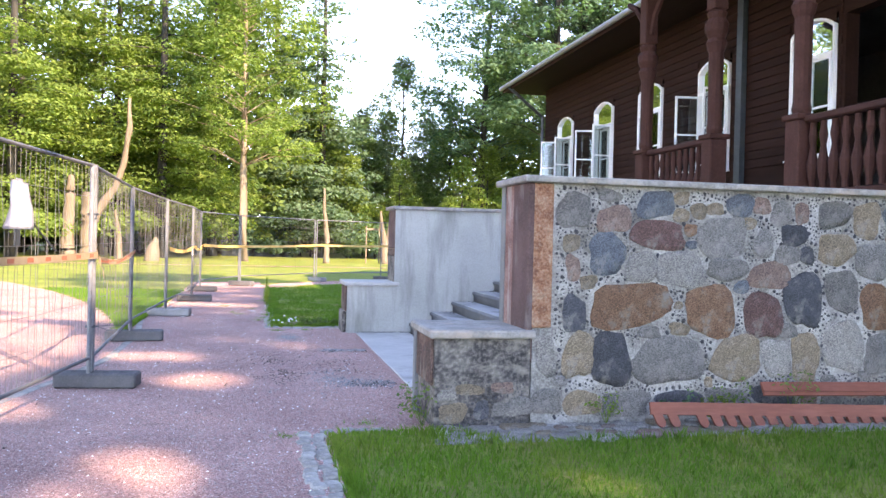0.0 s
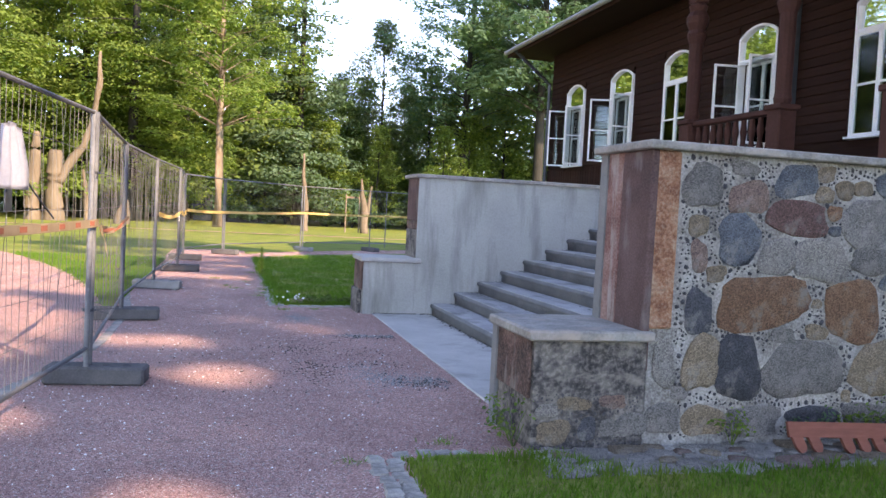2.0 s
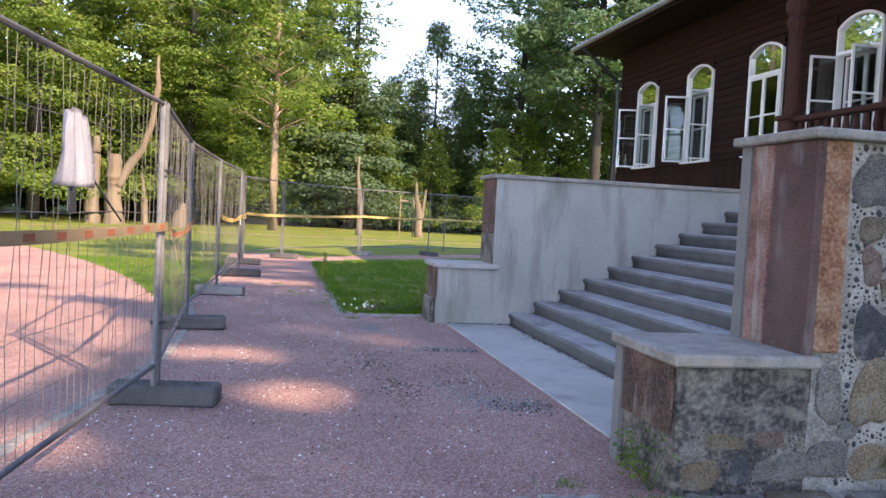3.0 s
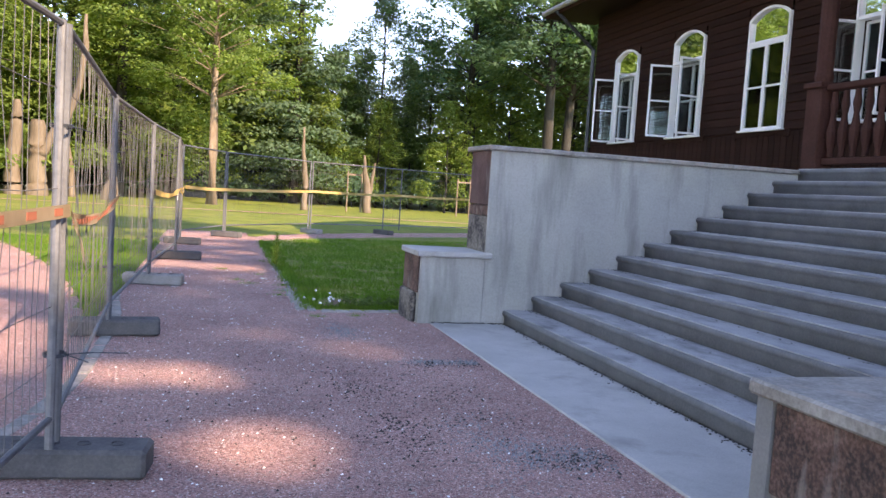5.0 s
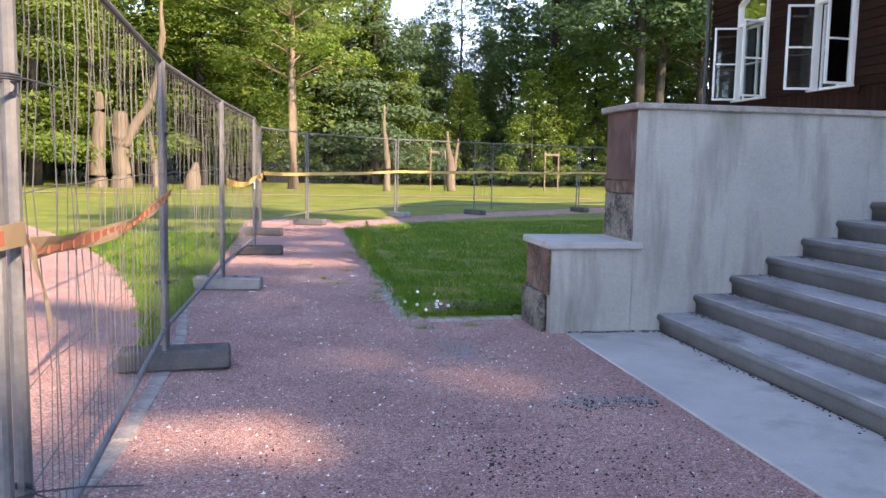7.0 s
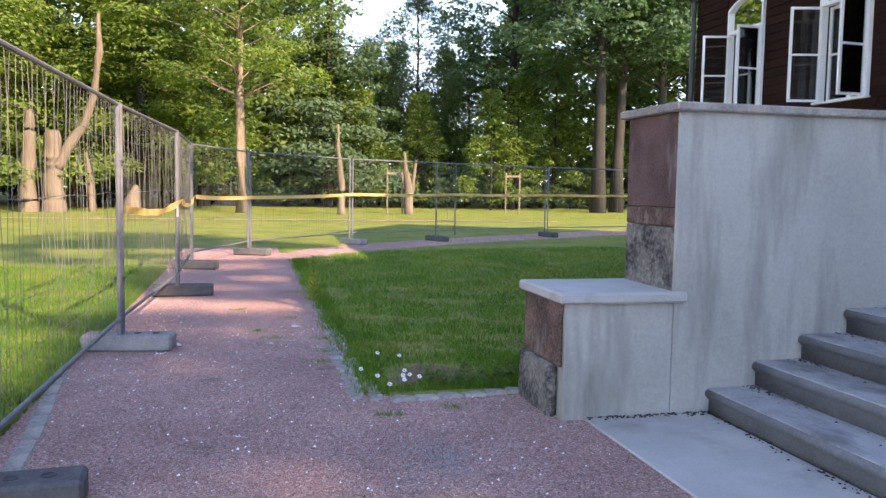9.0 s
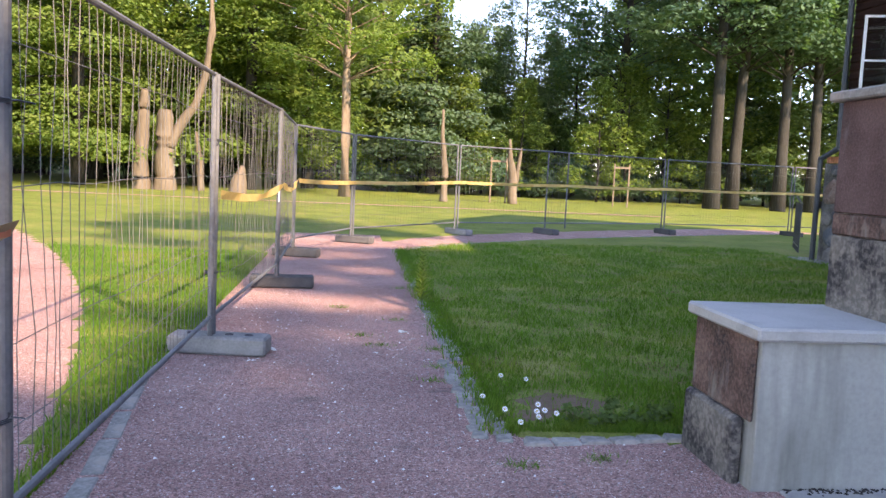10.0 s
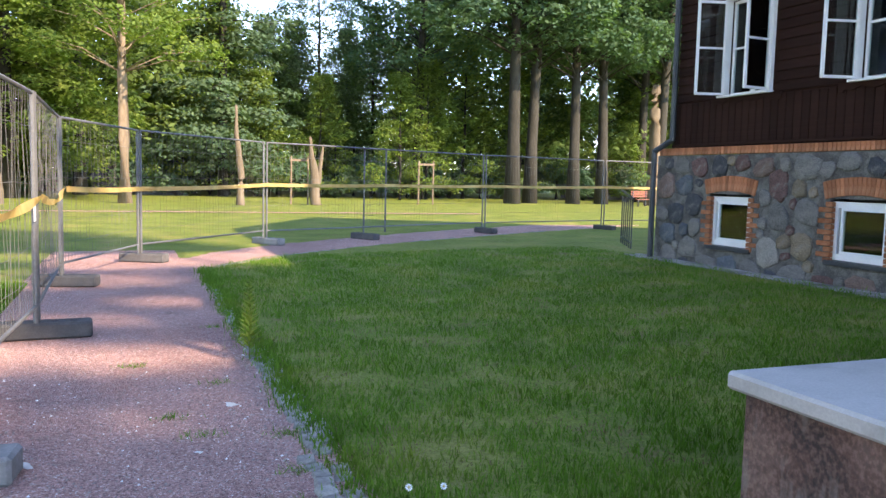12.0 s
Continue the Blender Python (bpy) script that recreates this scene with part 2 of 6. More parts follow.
for k, (a, b_, c) in STONE_TONES.items():
    M["st_" + k] = stone_material("field_stone_" + k, a, b_, c)
M["galv"] = two_scale("galvanised_steel", (0.0858, 0.0920, 0.0998), (0.1287, 0.1365, 0.1459), (0.1794, 0.1872, 0.1950), 40, 6, 0.6, 0.35, bump_s=0.1, vary=0.2)
M["wire"] = two_scale("galvanised_wire", (0.085, 0.084, 0.08), (0.13, 0.128, 0.122), (0.19, 0.187, 0.178), 20, 4, 0.6, 0.4, bump_s=0.0)
M["block"] = two_scale("cast_ballast_block", (0.04, 0.04, 0.042), (0.07, 0.07, 0.073), (0.12, 0.118, 0.116), 60, 5, 0.9, bump_s=0.5, vary=0.25)
M["blockpale"] = two_scale("pale_ballast_block", (0.11, 0.108, 0.105), (0.19, 0.186, 0.18), (0.28, 0.275, 0.27), 60, 5, 0.9, bump_s=0.5)
M["siding"] = two_scale("brown_stained_boards", (0.0152, 0.0065, 0.0047), (0.0251, 0.0108, 0.0078), (0.0357, 0.0166, 0.0123), 30, 2, 0.85, spec=0.12, bump_s=0.25, stretch=(1, 0.06, 1), vary=0.22)
M["porchwood"] = two_scale("red_brown_painted_wood", (0.0320, 0.0122, 0.0090), (0.0480, 0.0186, 0.0138), (0.0680, 0.0288, 0.0224), 30, 3, 0.75, spec=0.18, bump_s=0.2, vary=0.15)
M["scallop"] = two_scale("faded_red_brown_board", (0.12, 0.04, 0.026), (0.185, 0.062, 0.041), (0.25, 0.10, 0.07), 40, 4, 0.7, bump_s=0.3, stretch=(0.15, 1, 1))
M["white"] = two_scale("white_window_paint", (0.62, 0.63, 0.64), (0.72, 0.73, 0.74), (0.78, 0.79, 0.8), 30, 3, 0.45, bump_s=0.08)
M["curtain"] = two_scale("pale_curtain", (0.5, 0.53, 0.55), (0.58, 0.6, 0.62), (0.66, 0.68, 0.7), 20, 3, 0.9, bump_s=0.1)
# plaster kept dark grey so the rooms behind the glass look unlit
M["room"] = two_scale("shaded_room_plaster", (0.10, 0.10, 0.10), (0.15, 0.15, 0.145), (0.2, 0.2, 0.19), 10, 1, 0.95, bump_s=0.0)
M["glass"] = glass_material()
M["brick"] = two_scale("red_orange_brick", (0.22, 0.075, 0.035), (0.36, 0.13, 0.06), (0.43, 0.21, 0.12), 50, 9, 0.9, bump_s=0.5, vary=0.35)
M["roof"] = two_scale("grey_sheet_roof", (0.16, 0.165, 0.17), (0.24, 0.245, 0.25), (0.33, 0.335, 0.34), 20, 1.5, 0.5, 0.3, bump_s=0.1)
M["darkmetal"] = two_scale("dark_painted_metal", (0.025, 0.03, 0.035), (0.04, 0.047, 0.055), (0.06, 0.068, 0.078), 20, 3, 0.4, 0.2, bump_s=0.05)
M["bark"] = two_scale("grey_brown_bark", (0.0158, 0.0151, 0.0130), (0.0302, 0.0288, 0.0245), (0.0504, 0.0475, 0.0403), 14, 1.2, 0.95, bump_s=0.9, bump_d=0.03, stretch=(1, 1, 0.25))
M["birchbark"] = two_scale("pale_bark", (0.09, 0.068, 0.046), (0.17, 0.13, 0.092), (0.27, 0.215, 0.16), 10, 1.0, 0.9, bump_s=0.5, bump_d=0.02, stretch=(1, 1, 0.35))
M["deadwood"] = two_scale("weathered_dead_wood", (0.055, 0.042, 0.028), (0.115, 0.09, 0.062), (0.19, 0.155, 0.115), 16, 1.5, 0.9, bump_s=0.8, bump_d=0.02, stretch=(1, 1, 0.12))
M["yellow"] = two_scale("yellow_barrier_film", (0.46, 0.33, 0.12), (0.58, 0.44, 0.18), (0.66, 0.53, 0.26), 8, 2, 0.5, bump_s=0.1)
M["tapepale"] = two_scale("faded_tape_film", (0.3, 0.235, 0.15), (0.38, 0.3, 0.2), (0.44, 0.36, 0.26), 8, 2, 0.6, bump_s=0.1)
M["red"] = two_scale("red_print", (0.24, 0.075, 0.045), (0.32, 0.11, 0.065), (0.38, 0.16, 0.1), 8, 2, 0.6, bump_s=0.05)
M["cloth"] = two_scale("white_cotton", (0.40, 0.42, 0.48), (0.5, 0.52, 0.58), (0.58, 0.6, 0.65), 60, 5, 0.95, bump_s=0.2)
M["petal"] = two_scale("white_petal", (0.7, 0.7, 0.66), (0.8, 0.8, 0.77), (0.85, 0.85, 0.82), 30, 5, 0.7, bump_s=0.0)
M["blue"] = two_scale("dark_blue_tarp", (0.008, 0.013, 0.028), (0.014, 0.022, 0.042), (0.024, 0.035, 0.06), 10, 2, 0.6)
M["pebble"] = two_scale("mixed_pebble", (0.10, 0.07, 0.065), (0.26, 0.2, 0.185), (0.5, 0.46, 0.43), 30, 12, 0.9, bump_s=0.2)
M["basemortar"] = two_scale("grey_basement_mortar", (0.045, 0.043, 0.04), (0.10, 0.096, 0.09), (0.2, 0.192, 0.178), 60, 4.0, 0.95, tight=0.5, bump_s=0.8, bump_d=0.012)
M["straw"] = two_scale("dry_thatch", (0.10, 0.066, 0.034), (0.17, 0.12, 0.066), (0.25, 0.185, 0.11), 20, 2, 0.9, bump_s=0.0)
M["chipping"] = two_scale("grey_chippings", (0.09, 0.095, 0.10), (0.18, 0.185, 0.19), (0.36, 0.36, 0.36), 60, 20, 0.9, bump_s=0.0)
M["earth"] = two_scale("bare_earth", (0.085, 0.058, 0.036), (0.145, 0.098, 0.062), (0.21, 0.148, 0.10), 50, 5, 0.95, bump_s=0.8, bump_d=0.015)
M["char"] = two_scale("black_crumbs", (0.015, 0.014, 0.013), (0.03, 0.028, 0.026), (0.06, 0.055, 0.05), 30, 12, 0.9, bump_s=0.2)


# ---------- mesh helpers ----------
def mesh_of(name, verts, faces, mat, smooth=False):
    me = bpy.data.meshes.new(name)
    me.from_pydata(verts, [], faces)
    me.materials.append(mat)
    if smooth:
        me.polygons.foreach_set("use_smooth", [True] * len(me.polygons))
    me.update()
    return me


def put(name, bm, mat, parent=None, label="", smooth=False):
    """Links a bmesh as one mesh object, a part where a parent is given."""
    me = bpy.data.meshes.new(name)
    bm.to_mesh(me)
    bm.free()
    me.materials.append(mat)
    if smooth:
        me.polygons.foreach_set("use_smooth", [True] * len(me.polygons))
    ob = new(name, me)
    if parent:
        ob.parent = parent
    if label:
        ob["label"] = label
    return ob


def part(name, bm, mat, parent, label="", smooth=False):
    return put(name, bm, mat, parent, label, smooth)


def place(name, me, parent, m):
    """One more object on a shared mesh."""
    ob = new(name, me)
    ob.parent = parent
    ob.matrix_basis = m
    return ob


def thing(name, label, category, m=None, group="", kind=""):
    ob = new(name)
    ob.empty_display_size = 0.1
    if m is not None:
        ob.matrix_world = m
    return tagged(ob, label, category, group, kind)


def box(bm, x0, y0, z0, x1, y1, z1, bevel=0.0, m=None):
    r = bmesh.ops.create_cube(bm, size=1.0)
    vs = r["verts"]
    mm = Matrix.Translation(((x0 + x1) / 2, (y0 + y1) / 2, (z0 + z1) / 2)) @ Matrix.Diagonal((x1 - x0, y1 - y0, z1 - z0, 1))
    if m is not None:
        mm = m @ mm
    bmesh.ops.transform(bm, matrix=mm, verts=vs)
    if bevel:
        es = list({e for v in vs for e in v.link_edges})
        bmesh.ops.bevel(bm, geom=es, offset=bevel, segments=1, affect='EDGES')
    return bm


def boxed(*args, **kw):
    return box(bmesh.new(), *args, **kw)


def tube(bm, a, b, r0, r1=None, seg=8, caps=True):
    a, b = Vector(a), Vector(b)
    d = b - a
    m = Matrix.Translation((a + b) / 2) @ d.to_track_quat("Z", "Y").to_matrix().to_4x4()
    bmesh.ops.create_cone(bm, cap_ends=caps, segments=seg, radius1=r0, radius2=r0 if r1 is None else r1, depth=d.length, matrix=m)
    return bm


def lathe(bm, profile, seg=12, m=None):
    """Turns a profile of (radius, height) round z."""
    rings = []
    for r, z in profile:
        ring = []
        for k in range(seg):
            a = 2 * math.pi * k / seg
            p = Vector((r * math.cos(a), r * math.sin(a), z))
            ring.append(bm.verts.new(m @ p if m is not None else p))
        rings.append(ring)
    for a, b in zip(rings, rings[1:]):
        for k in range(seg):
            bm.faces.new((a[k], a[(k + 1) % seg], b[(k + 1) % seg], b[k]))
    bm.faces.new(list(reversed(rings[0])))
    bm.faces.new(rings[-1])
    return bm


def sweep(bm, pts, radii, seg=7):
    """A bent tapering limb through points."""
    pts = [Vector(p) for p in pts]
    rings = []
    for n, p in enumerate(pts):
        d = (pts[min(n + 1, len(pts) - 1)] - pts[max(n - 1, 0)]).normalized()
        q = d.to_track_quat("Z", "Y")
        rings.append([bm.verts.new(p + q @ Vector((math.cos(2 * math.pi * k / seg), math.sin(2 * math.pi * k / seg), 0)) * radii[n]) for k in range(seg)])
    for a, b in zip(rings, rings[1:]):
        for k in range(seg):
            bm.faces.new((a[k], a[(k + 1) % seg], b[(k + 1) % seg], b[k]))
    bm.faces.new(list(reversed(rings[0])))
    bm.faces.new(rings[-1])
    return bm

# ---------- ground ----------
def sstep(a, b, x):
    t = min(1.0, max(0.0, (x - a) / (b - a)))
    return t * t * (3 - 2 * t)


KERB_X = -0.2


def lawn_edge(x):
    """Far edge of the shaded lawn, where the path bends away past the house."""
    return 16.9 + 1.55 * max(x + 0.2, 0) ** 0.72


def lawn_z(x, y):
    rise = 0.11 * sstep(0.8, 7.4, x) * (1 - sstep(17.0, 23.0, y)) * sstep(6.6, 9.0, y)
    return rise + 0.012


def in_lawn(x, y):
    """The lawn beside the house."""
    if x < KERB_X + 0.1 or y < 7.15:
        return False
    return y < lawn_edge(x)


def in_near_lawn(x, y):
    return x > -0.02 and y < -0.06 - 0.42 * sstep(0.95, 1.4, x)


def road_edge(y):
    """Outer road: its edge towards the grass strip beyond the fence."""
    return -2.35 - 0.14 * (y - 5.5) - 0.018 * (y - 5.5) ** 2


def is_gravel(x, y):
    if in_lawn(x, y) or in_near_lawn(x, y):
        return False
    if x > 0.95 and 0.0 < y < 7.0:
        return False
    if x >= 40 or y < -25 or x > 14 and y < 20:
        return False
    if x > -0.4 and y > lawn_edge(x) + 2.0 + 0.03 * x:
        return False
    if y > 20.4:
        return x > -0.4 and y < lawn_edge(x) + 2.0 + 0.03 * x
    if x < -2.3 and y > 5.5:
        return -34 < x < road_edge(y) and y < 19.5
    return x > -34 and (x < 0.2 or y > 0)


def height_at(x, y):
    if x > 0.75 and -0.05 < y < 7.25:
        return -0.15 if y < 6.9 else 0.0
    if is_gravel(x, y):
        return -0.05
    return lawn_z(x, y)


def axis(a, b, fine_a, fine_b, step):
    v = list(np.arange(fine_a, fine_b + 1e-6, step))
    s, lo = step, fine_a
    while lo > a:
        s *= 1.35
        lo -= s
        v.insert(0, lo)
    s, hi = step, fine_b
    while hi < b:
        s *= 1.35
        hi += s
        v.append(hi)
    return v


def sheet(name, xs, ys, fn, mat):
    verts = [(x, y, fn(x, y)) for y in ys for x in xs]
    w = len(xs)
    faces = [(j * w + i, j * w + i + 1, (j + 1) * w + i + 1, (j + 1) * w + i) for j in range(len(ys) - 1) for i in range(w - 1)]
    ob = new(name, mesh_of(name, verts, faces, mat, True))
    return ob


ground = sheet("ground", axis(-900, 900, -9, 14, 0.16), axis(-300, 1500, -9, 29, 0.16), height_at, M["soil_grass"])
tagged(ground, "mown green lawn turf with dry patches", "ground", kind="structure")


def gravel_z(x, y):
    return 0.006 * noise.noise((x * 0.9, y * 0.9, 1.7)) + 0.004 * noise.noise((x * 3.1, y * 3.1, 4.0))


gravel = sheet("gravel_path", axis(-60, 60, -9, 14, 0.3), axis(-60, 27.5, -9, 24, 0.3),
               lambda x, y: gravel_z(x, y) if (x < 15) else -0.3, M["gravel"])
# keep the gravel sheet only where there is path
bm = bmesh.new()
bm.from_mesh(gravel.data)
drop = [f for f in bm.faces if not any(is_gravel(f.calc_center_median().x + dx, f.calc_center_median().y + dy)
                                       for dx in (-0.3, 0, 0.3) for dy in (-0.3, 0, 0.3))]
bmesh.ops.delete(bm, geom=drop, context='FACES')
bm.to_mesh(gravel.data)
bm.free()
tagged(gravel, "reddish crushed-granite gravel path with damp patches", "path", kind="structure")

# ---------- stair, cheek walls, landing ----------
WALL_L, WALL_T = 1.64, 1.985      # left end and top of the tall cheek walls
NEAR0, NEAR1, FAR0, FAR1 = 0.0, 0.72, 6.38, 7.08
PORCH_X = 5.62
RISE, RUN, STEP_X = 0.1665, 0.338, 1.885

slab = put("landing_slab", boxed(1.04, NEAR1 + 0.004, -0.15, STEP_X, FAR0 - 0.004, 0.014, bevel=0.006), M["slab"])
tagged(slab, "pale cast-concrete slab before the steps", "slab", kind="structure")

stair = thing("stairs", "wide flight of weathered grey concrete steps", "stairs", kind="structure")
N_STEP = 12


def step_body(x0, z, lowest):
    """One cast step with a worn round nose, its edge wandering a little along its length."""
    bm = bmesh.new()
    low = z - RISE - (0.1 if lowest else 0.0)
    prof = [(0.016, low), (0.016, z - 0.075), (0.004, z - 0.062), (-0.012, z - 0.048), (-0.014, z - 0.03), (-0.004, z - 0.012), (0.016, z - 0.002), (0.036, z), (RUN + 0.04, z), (RUN + 0.04, low)]
    rings = []
    n = 24
    for j in range(n + 1):
        y = NEAR1 + 0.002 + (FAR0 - NEAR1 - 0.004) * j / n
        w = 0.005 * noise.noise((y * 2.7, z * 9.0, 0.3)) + 0.003 * noise.noise((y * 9.0, z * 9.0, 2.3))
        rings.append([bm.verts.new((x0 + x + (w if x < 0.03 else 0), y, zz)) for x, zz in prof])
    m = len(prof)
    for a, b in zip(rings, rings[1:]):
        for q in range(m):
            bm.faces.new((a[q], a[(q + 1) % m], b[(q + 1) % m], b[q]))
    bm.faces.new(list(reversed(rings[0])))
    bm.faces.new(rings[-1])
    bmesh.ops.recalc_face_normals(bm, faces=bm.faces)
    return bm


for k in range(N_STEP):
    x0 = STEP_X + k * RUN
    z = RISE * (k + 1)
    # body takes the shaded riser colour, the tread plate the lighter one
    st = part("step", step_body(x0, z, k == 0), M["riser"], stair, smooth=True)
    part("tread", boxed(x0 + 0.008, NEAR1 + 0.004, z - 0.02, x0 + RUN + 0.03, FAR0 - 0.004, z + 0.003, bevel=0.002), M["tread"], st, "worn concrete tread, coloured lighter than the shaded risers")

far_wall = thing("cheek_wall_far", "grey cement-plastered stair cheek wall with streaks", "wall", kind="structure")
part("plaster_face", boxed(WALL_L + 0.05, FAR0, -0.2, 7.7, FAR1, WALL_T - 0.055), M["plaster"], far_wall)
part("plaster_skin", boxed(WALL_L - 0.012, FAR0 + 0.0005, -0.2, WALL_L + 0.05, FAR0 + 0.028, WALL_T - 0.056), M["plaster"], far_wall)
for z0, z1, mat, text in ((0.5, 1.2, M["dirtyplaster"], "dark blotched stone block"), (1.204, 1.32, M["redplaster"], "thin worn stone course"), (1.324, WALL_T - 0.056, M["maroon"], "reddish-brown sandstone block")):
    part("end_block", boxed(WALL_L - 0.012, FAR0 + 0.03, z0, WALL_L + 0.046, FAR1, z1, bevel=0.008), mat, far_wall, text)
part("coping", boxed(WALL_L - 0.06, FAR0 - 0.05, WALL_T - 0.055, PORCH_X + 0.1, FAR1 + 0.06, WALL_T, bevel=0.01), M["cap"], far_wall, "weathered stone coping")


def pedestal(y0, y1, body_mat, side):
    p = thing("stair_pedestal", "blackened crumbling plastered pedestal with a projecting stone cap" if side == 0 else "low grey plastered pedestal with a projecting stone cap", "pedestal", group="stair pedestals", kind="structure")
    top = 0.70 if side == 0 else 0.733
    part("body", boxed(0.90, y0, -0.2, WALL_L + (0.03 if side == 0 else -0.013), y1, top, bevel=0.004), body_mat, p)
    part("end_face", boxed(0.878, y0 + 0.03, 0.33, 0.898, y1 - (0.095 if side == 0 else 0.02), top, bevel=0.006), M["redplaster"], p, "dark reddish stone end")
    if side == 0:
        part("edge_strip", boxed(0.868, y1 - 0.09, -0.1, 0.897, y1 + 0.003, 0.70), M["cement"], p, "grey cement edge")
    bm = bmesh.new()
    box(bm, 0.85, y0 - 0.05, top, WALL_L + 0.06, y1 + 0.05, top + 0.065, bevel=0.012)
    part("cap", bm, M["cap" if side == 0 else "slab"], p, "mottled grey stone cap")
    return p


ped_near = pedestal(NEAR0, NEAR1, M["dirtyplaster"], 0)
ped_far = pedestal(FAR0 + 0.002, FAR1, M["plaster"], 1)
# rough rubble foot on the path side of the plastered pedestal
bm = boxed(0.84, FAR0 + 0.1, -0.1, 0.9, FAR1 - 0.01, 0.33, bevel=0.02)
part("rubble_foot", bm, M["dirtyplaster"], ped_far, "crumbling stone foot")

near_wall = thing("cheek_wall_near", "field-stone stair wall with pale chip-studded mortar", "wall", kind="structure")
part("mortar", boxed(WALL_L + 0.05, NEAR0 + 0.03, -0.2, 7.7, NEAR1, WALL_T - 0.055), M["mortar"], near_wall)
part("end_face", boxed(WALL_L - 0.012, NEAR0 + 0.004, 0.5, WALL_L + 0.046, 0.40, WALL_T - 0.056, bevel=0.012), M["maroon"], near_wall, "dark maroon stone end face")
part("end_patch", boxed(WALL_L - 0.008, 0.402, 0.5, WALL_L + 0.046, NEAR1 - 0.1, WALL_T - 0.056, bevel=0.008), M["redwash"], near_wall, "flaking red wash over pale plaster")
part("corner_strip", boxed(WALL_L - 0.015, NEAR1 - 0.096, 0.3, WALL_L + 0.046, NEAR1 + 0.004, WALL_T - 0.057), M["cement"], near_wall, "grey cement edge")
part("coping", boxed(WALL_L - 0.06, NEAR0 - 0.05, WALL_T - 0.055, PORCH_X + 0.3, NEAR1 + 0.05, WALL_T, bevel=0.01), M["cap"], near_wall, "weathered stone coping")

# ---------- house ----------
FX, HY0, HY1 = 7.735, -9.0, 16.62   # facade plane, ends of the house along y
PL_TOP, BAND_TOP, WALL_TOP = 2.06, 2.80, 6.15
WINS = [(14.41, 15.48), (11.87, 12.95), (9.45, 10.52), (6.96, 8.0), (4.23, 5.24), (-0.6, 0.4), (-3.1, -2.05), (-5.5, -4.45)]
SILL, SPRING, TOP = 2.86, 4.79, 4.965
BWINS = [(14.66, 15.6), (12.22, 13.16), (9.8, 10.74)]
house = thing("manor_house", "brown timber manor house on a field-stone basement with white windows", "house")

# timber wall, cut round the windows
def wall_strips(y0, y1, holes, z0, z1):
    """The rectangles of a wall from y0 to y1 that holes (ya, yb, za, zb) leave."""
    out, y = [], y0
    for a, b, za, zb in sorted(holes):
        out.append((y, a, z0, z1))
        if za > z0:
            out.append((a, b, z0, za))
        if zb < z1:
            out.append((a, b, zb, z1))
        y = b
    out.append((y, y1, z0, z1))
    return out


bm = bmesh.new()
for a, b, za, zb in wall_strips(HY0, HY1, [(a, b, SILL, TOP) for a, b in WINS] + [(2.62, 4.06, 2.07, 4.9)], PL_TOP, WALL_TOP):
    box(bm, FX + 0.03, a, za, FX + 0.25, b, zb)
part("facade_wall", bm, M["siding"], house)
part("end_wall", boxed(FX + 0.25, HY1 - 0.22, PL_TOP, 19.0, HY1, WALL_TOP), M["siding"], house)
part("back_wall", boxed(18.8, HY0, 0.0, 19.0, HY1 - 0.22, WALL_TOP), M["siding"], house)
part("side_wall", boxed(FX + 0.25, HY0, 0.0, 18.8, HY0 + 0.22, WALL_TOP), M["siding"], house)
# plain room surfaces behind the windows, with interior shade in their colour
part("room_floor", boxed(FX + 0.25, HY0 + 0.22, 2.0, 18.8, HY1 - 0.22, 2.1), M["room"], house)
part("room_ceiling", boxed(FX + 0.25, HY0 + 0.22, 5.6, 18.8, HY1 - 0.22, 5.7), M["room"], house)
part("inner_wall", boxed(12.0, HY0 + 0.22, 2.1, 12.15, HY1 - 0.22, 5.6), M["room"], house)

# shiplap boards
BOARD = 0.148


def board_mesh(length):
    bm = bmesh.new()
    prof = [(0.0, 0.0), (-0.026, 0.0), (-0.030, 0.012), (-0.022, BOARD * 0.6), (-0.006, BOARD - 0.002), (0.0, BOARD - 0.002)]
    va = [bm.verts.new((x, 0, z)) for x, z in prof]
    vb = [bm.verts.new((x, length, z)) for x, z in prof]
    n = len(prof)
    for k in range(n):
        bm.faces.new((va[k], va[(k + 1) % n], vb[(k + 1) % n], vb[k]))
    bm.faces.new(list(reversed(va)))
    bm.faces.new(vb)
    me = bpy.data.meshes.new("board")
    bm.to_mesh(me)
    bm.free()
    me.materials.append(M["siding"])
    return me


board_cache = {}


def board(y0, y1, z, name="siding_board"):
    key = round(y1 - y0, 3)
    if key not in board_cache:
        board_cache[key] = board_mesh(key)
    return place(name, board_cache[key], house, pose(FX + 0.03, y0, z))


z = BAND_TOP + 0.03
while z < WALL_TOP - 0.1:
    holes = [(a - 0.07, b + 0.07) for a, b in sorted(WINS) if b > 4.15 and z + BOARD > SILL - 0.04 and z < TOP + 0.02]
    y = 4.12
    for a, b in holes:
        board(y, a, z)
        y = b
    board(y, HY1 - 0.004, z)
    z += BOARD

# upright apron boards below the windows, with a scalloped head
y = 6.6
apron = bpy.data.meshes.new("apron_board")
bm = boxed(-0.034, 0.004, 0.0, 0.0, 0.146, BAND_TOP - PL_TOP - 0.06, bevel=0.006)
bm.to_mesh(apron)
bm.free()
apron.materials.append(M["siding"])
while y < HY1 - 0.1:
    place("apron_board", apron, house, pose(FX + 0.03, y, PL_TOP + 0.06))
    y += 0.15
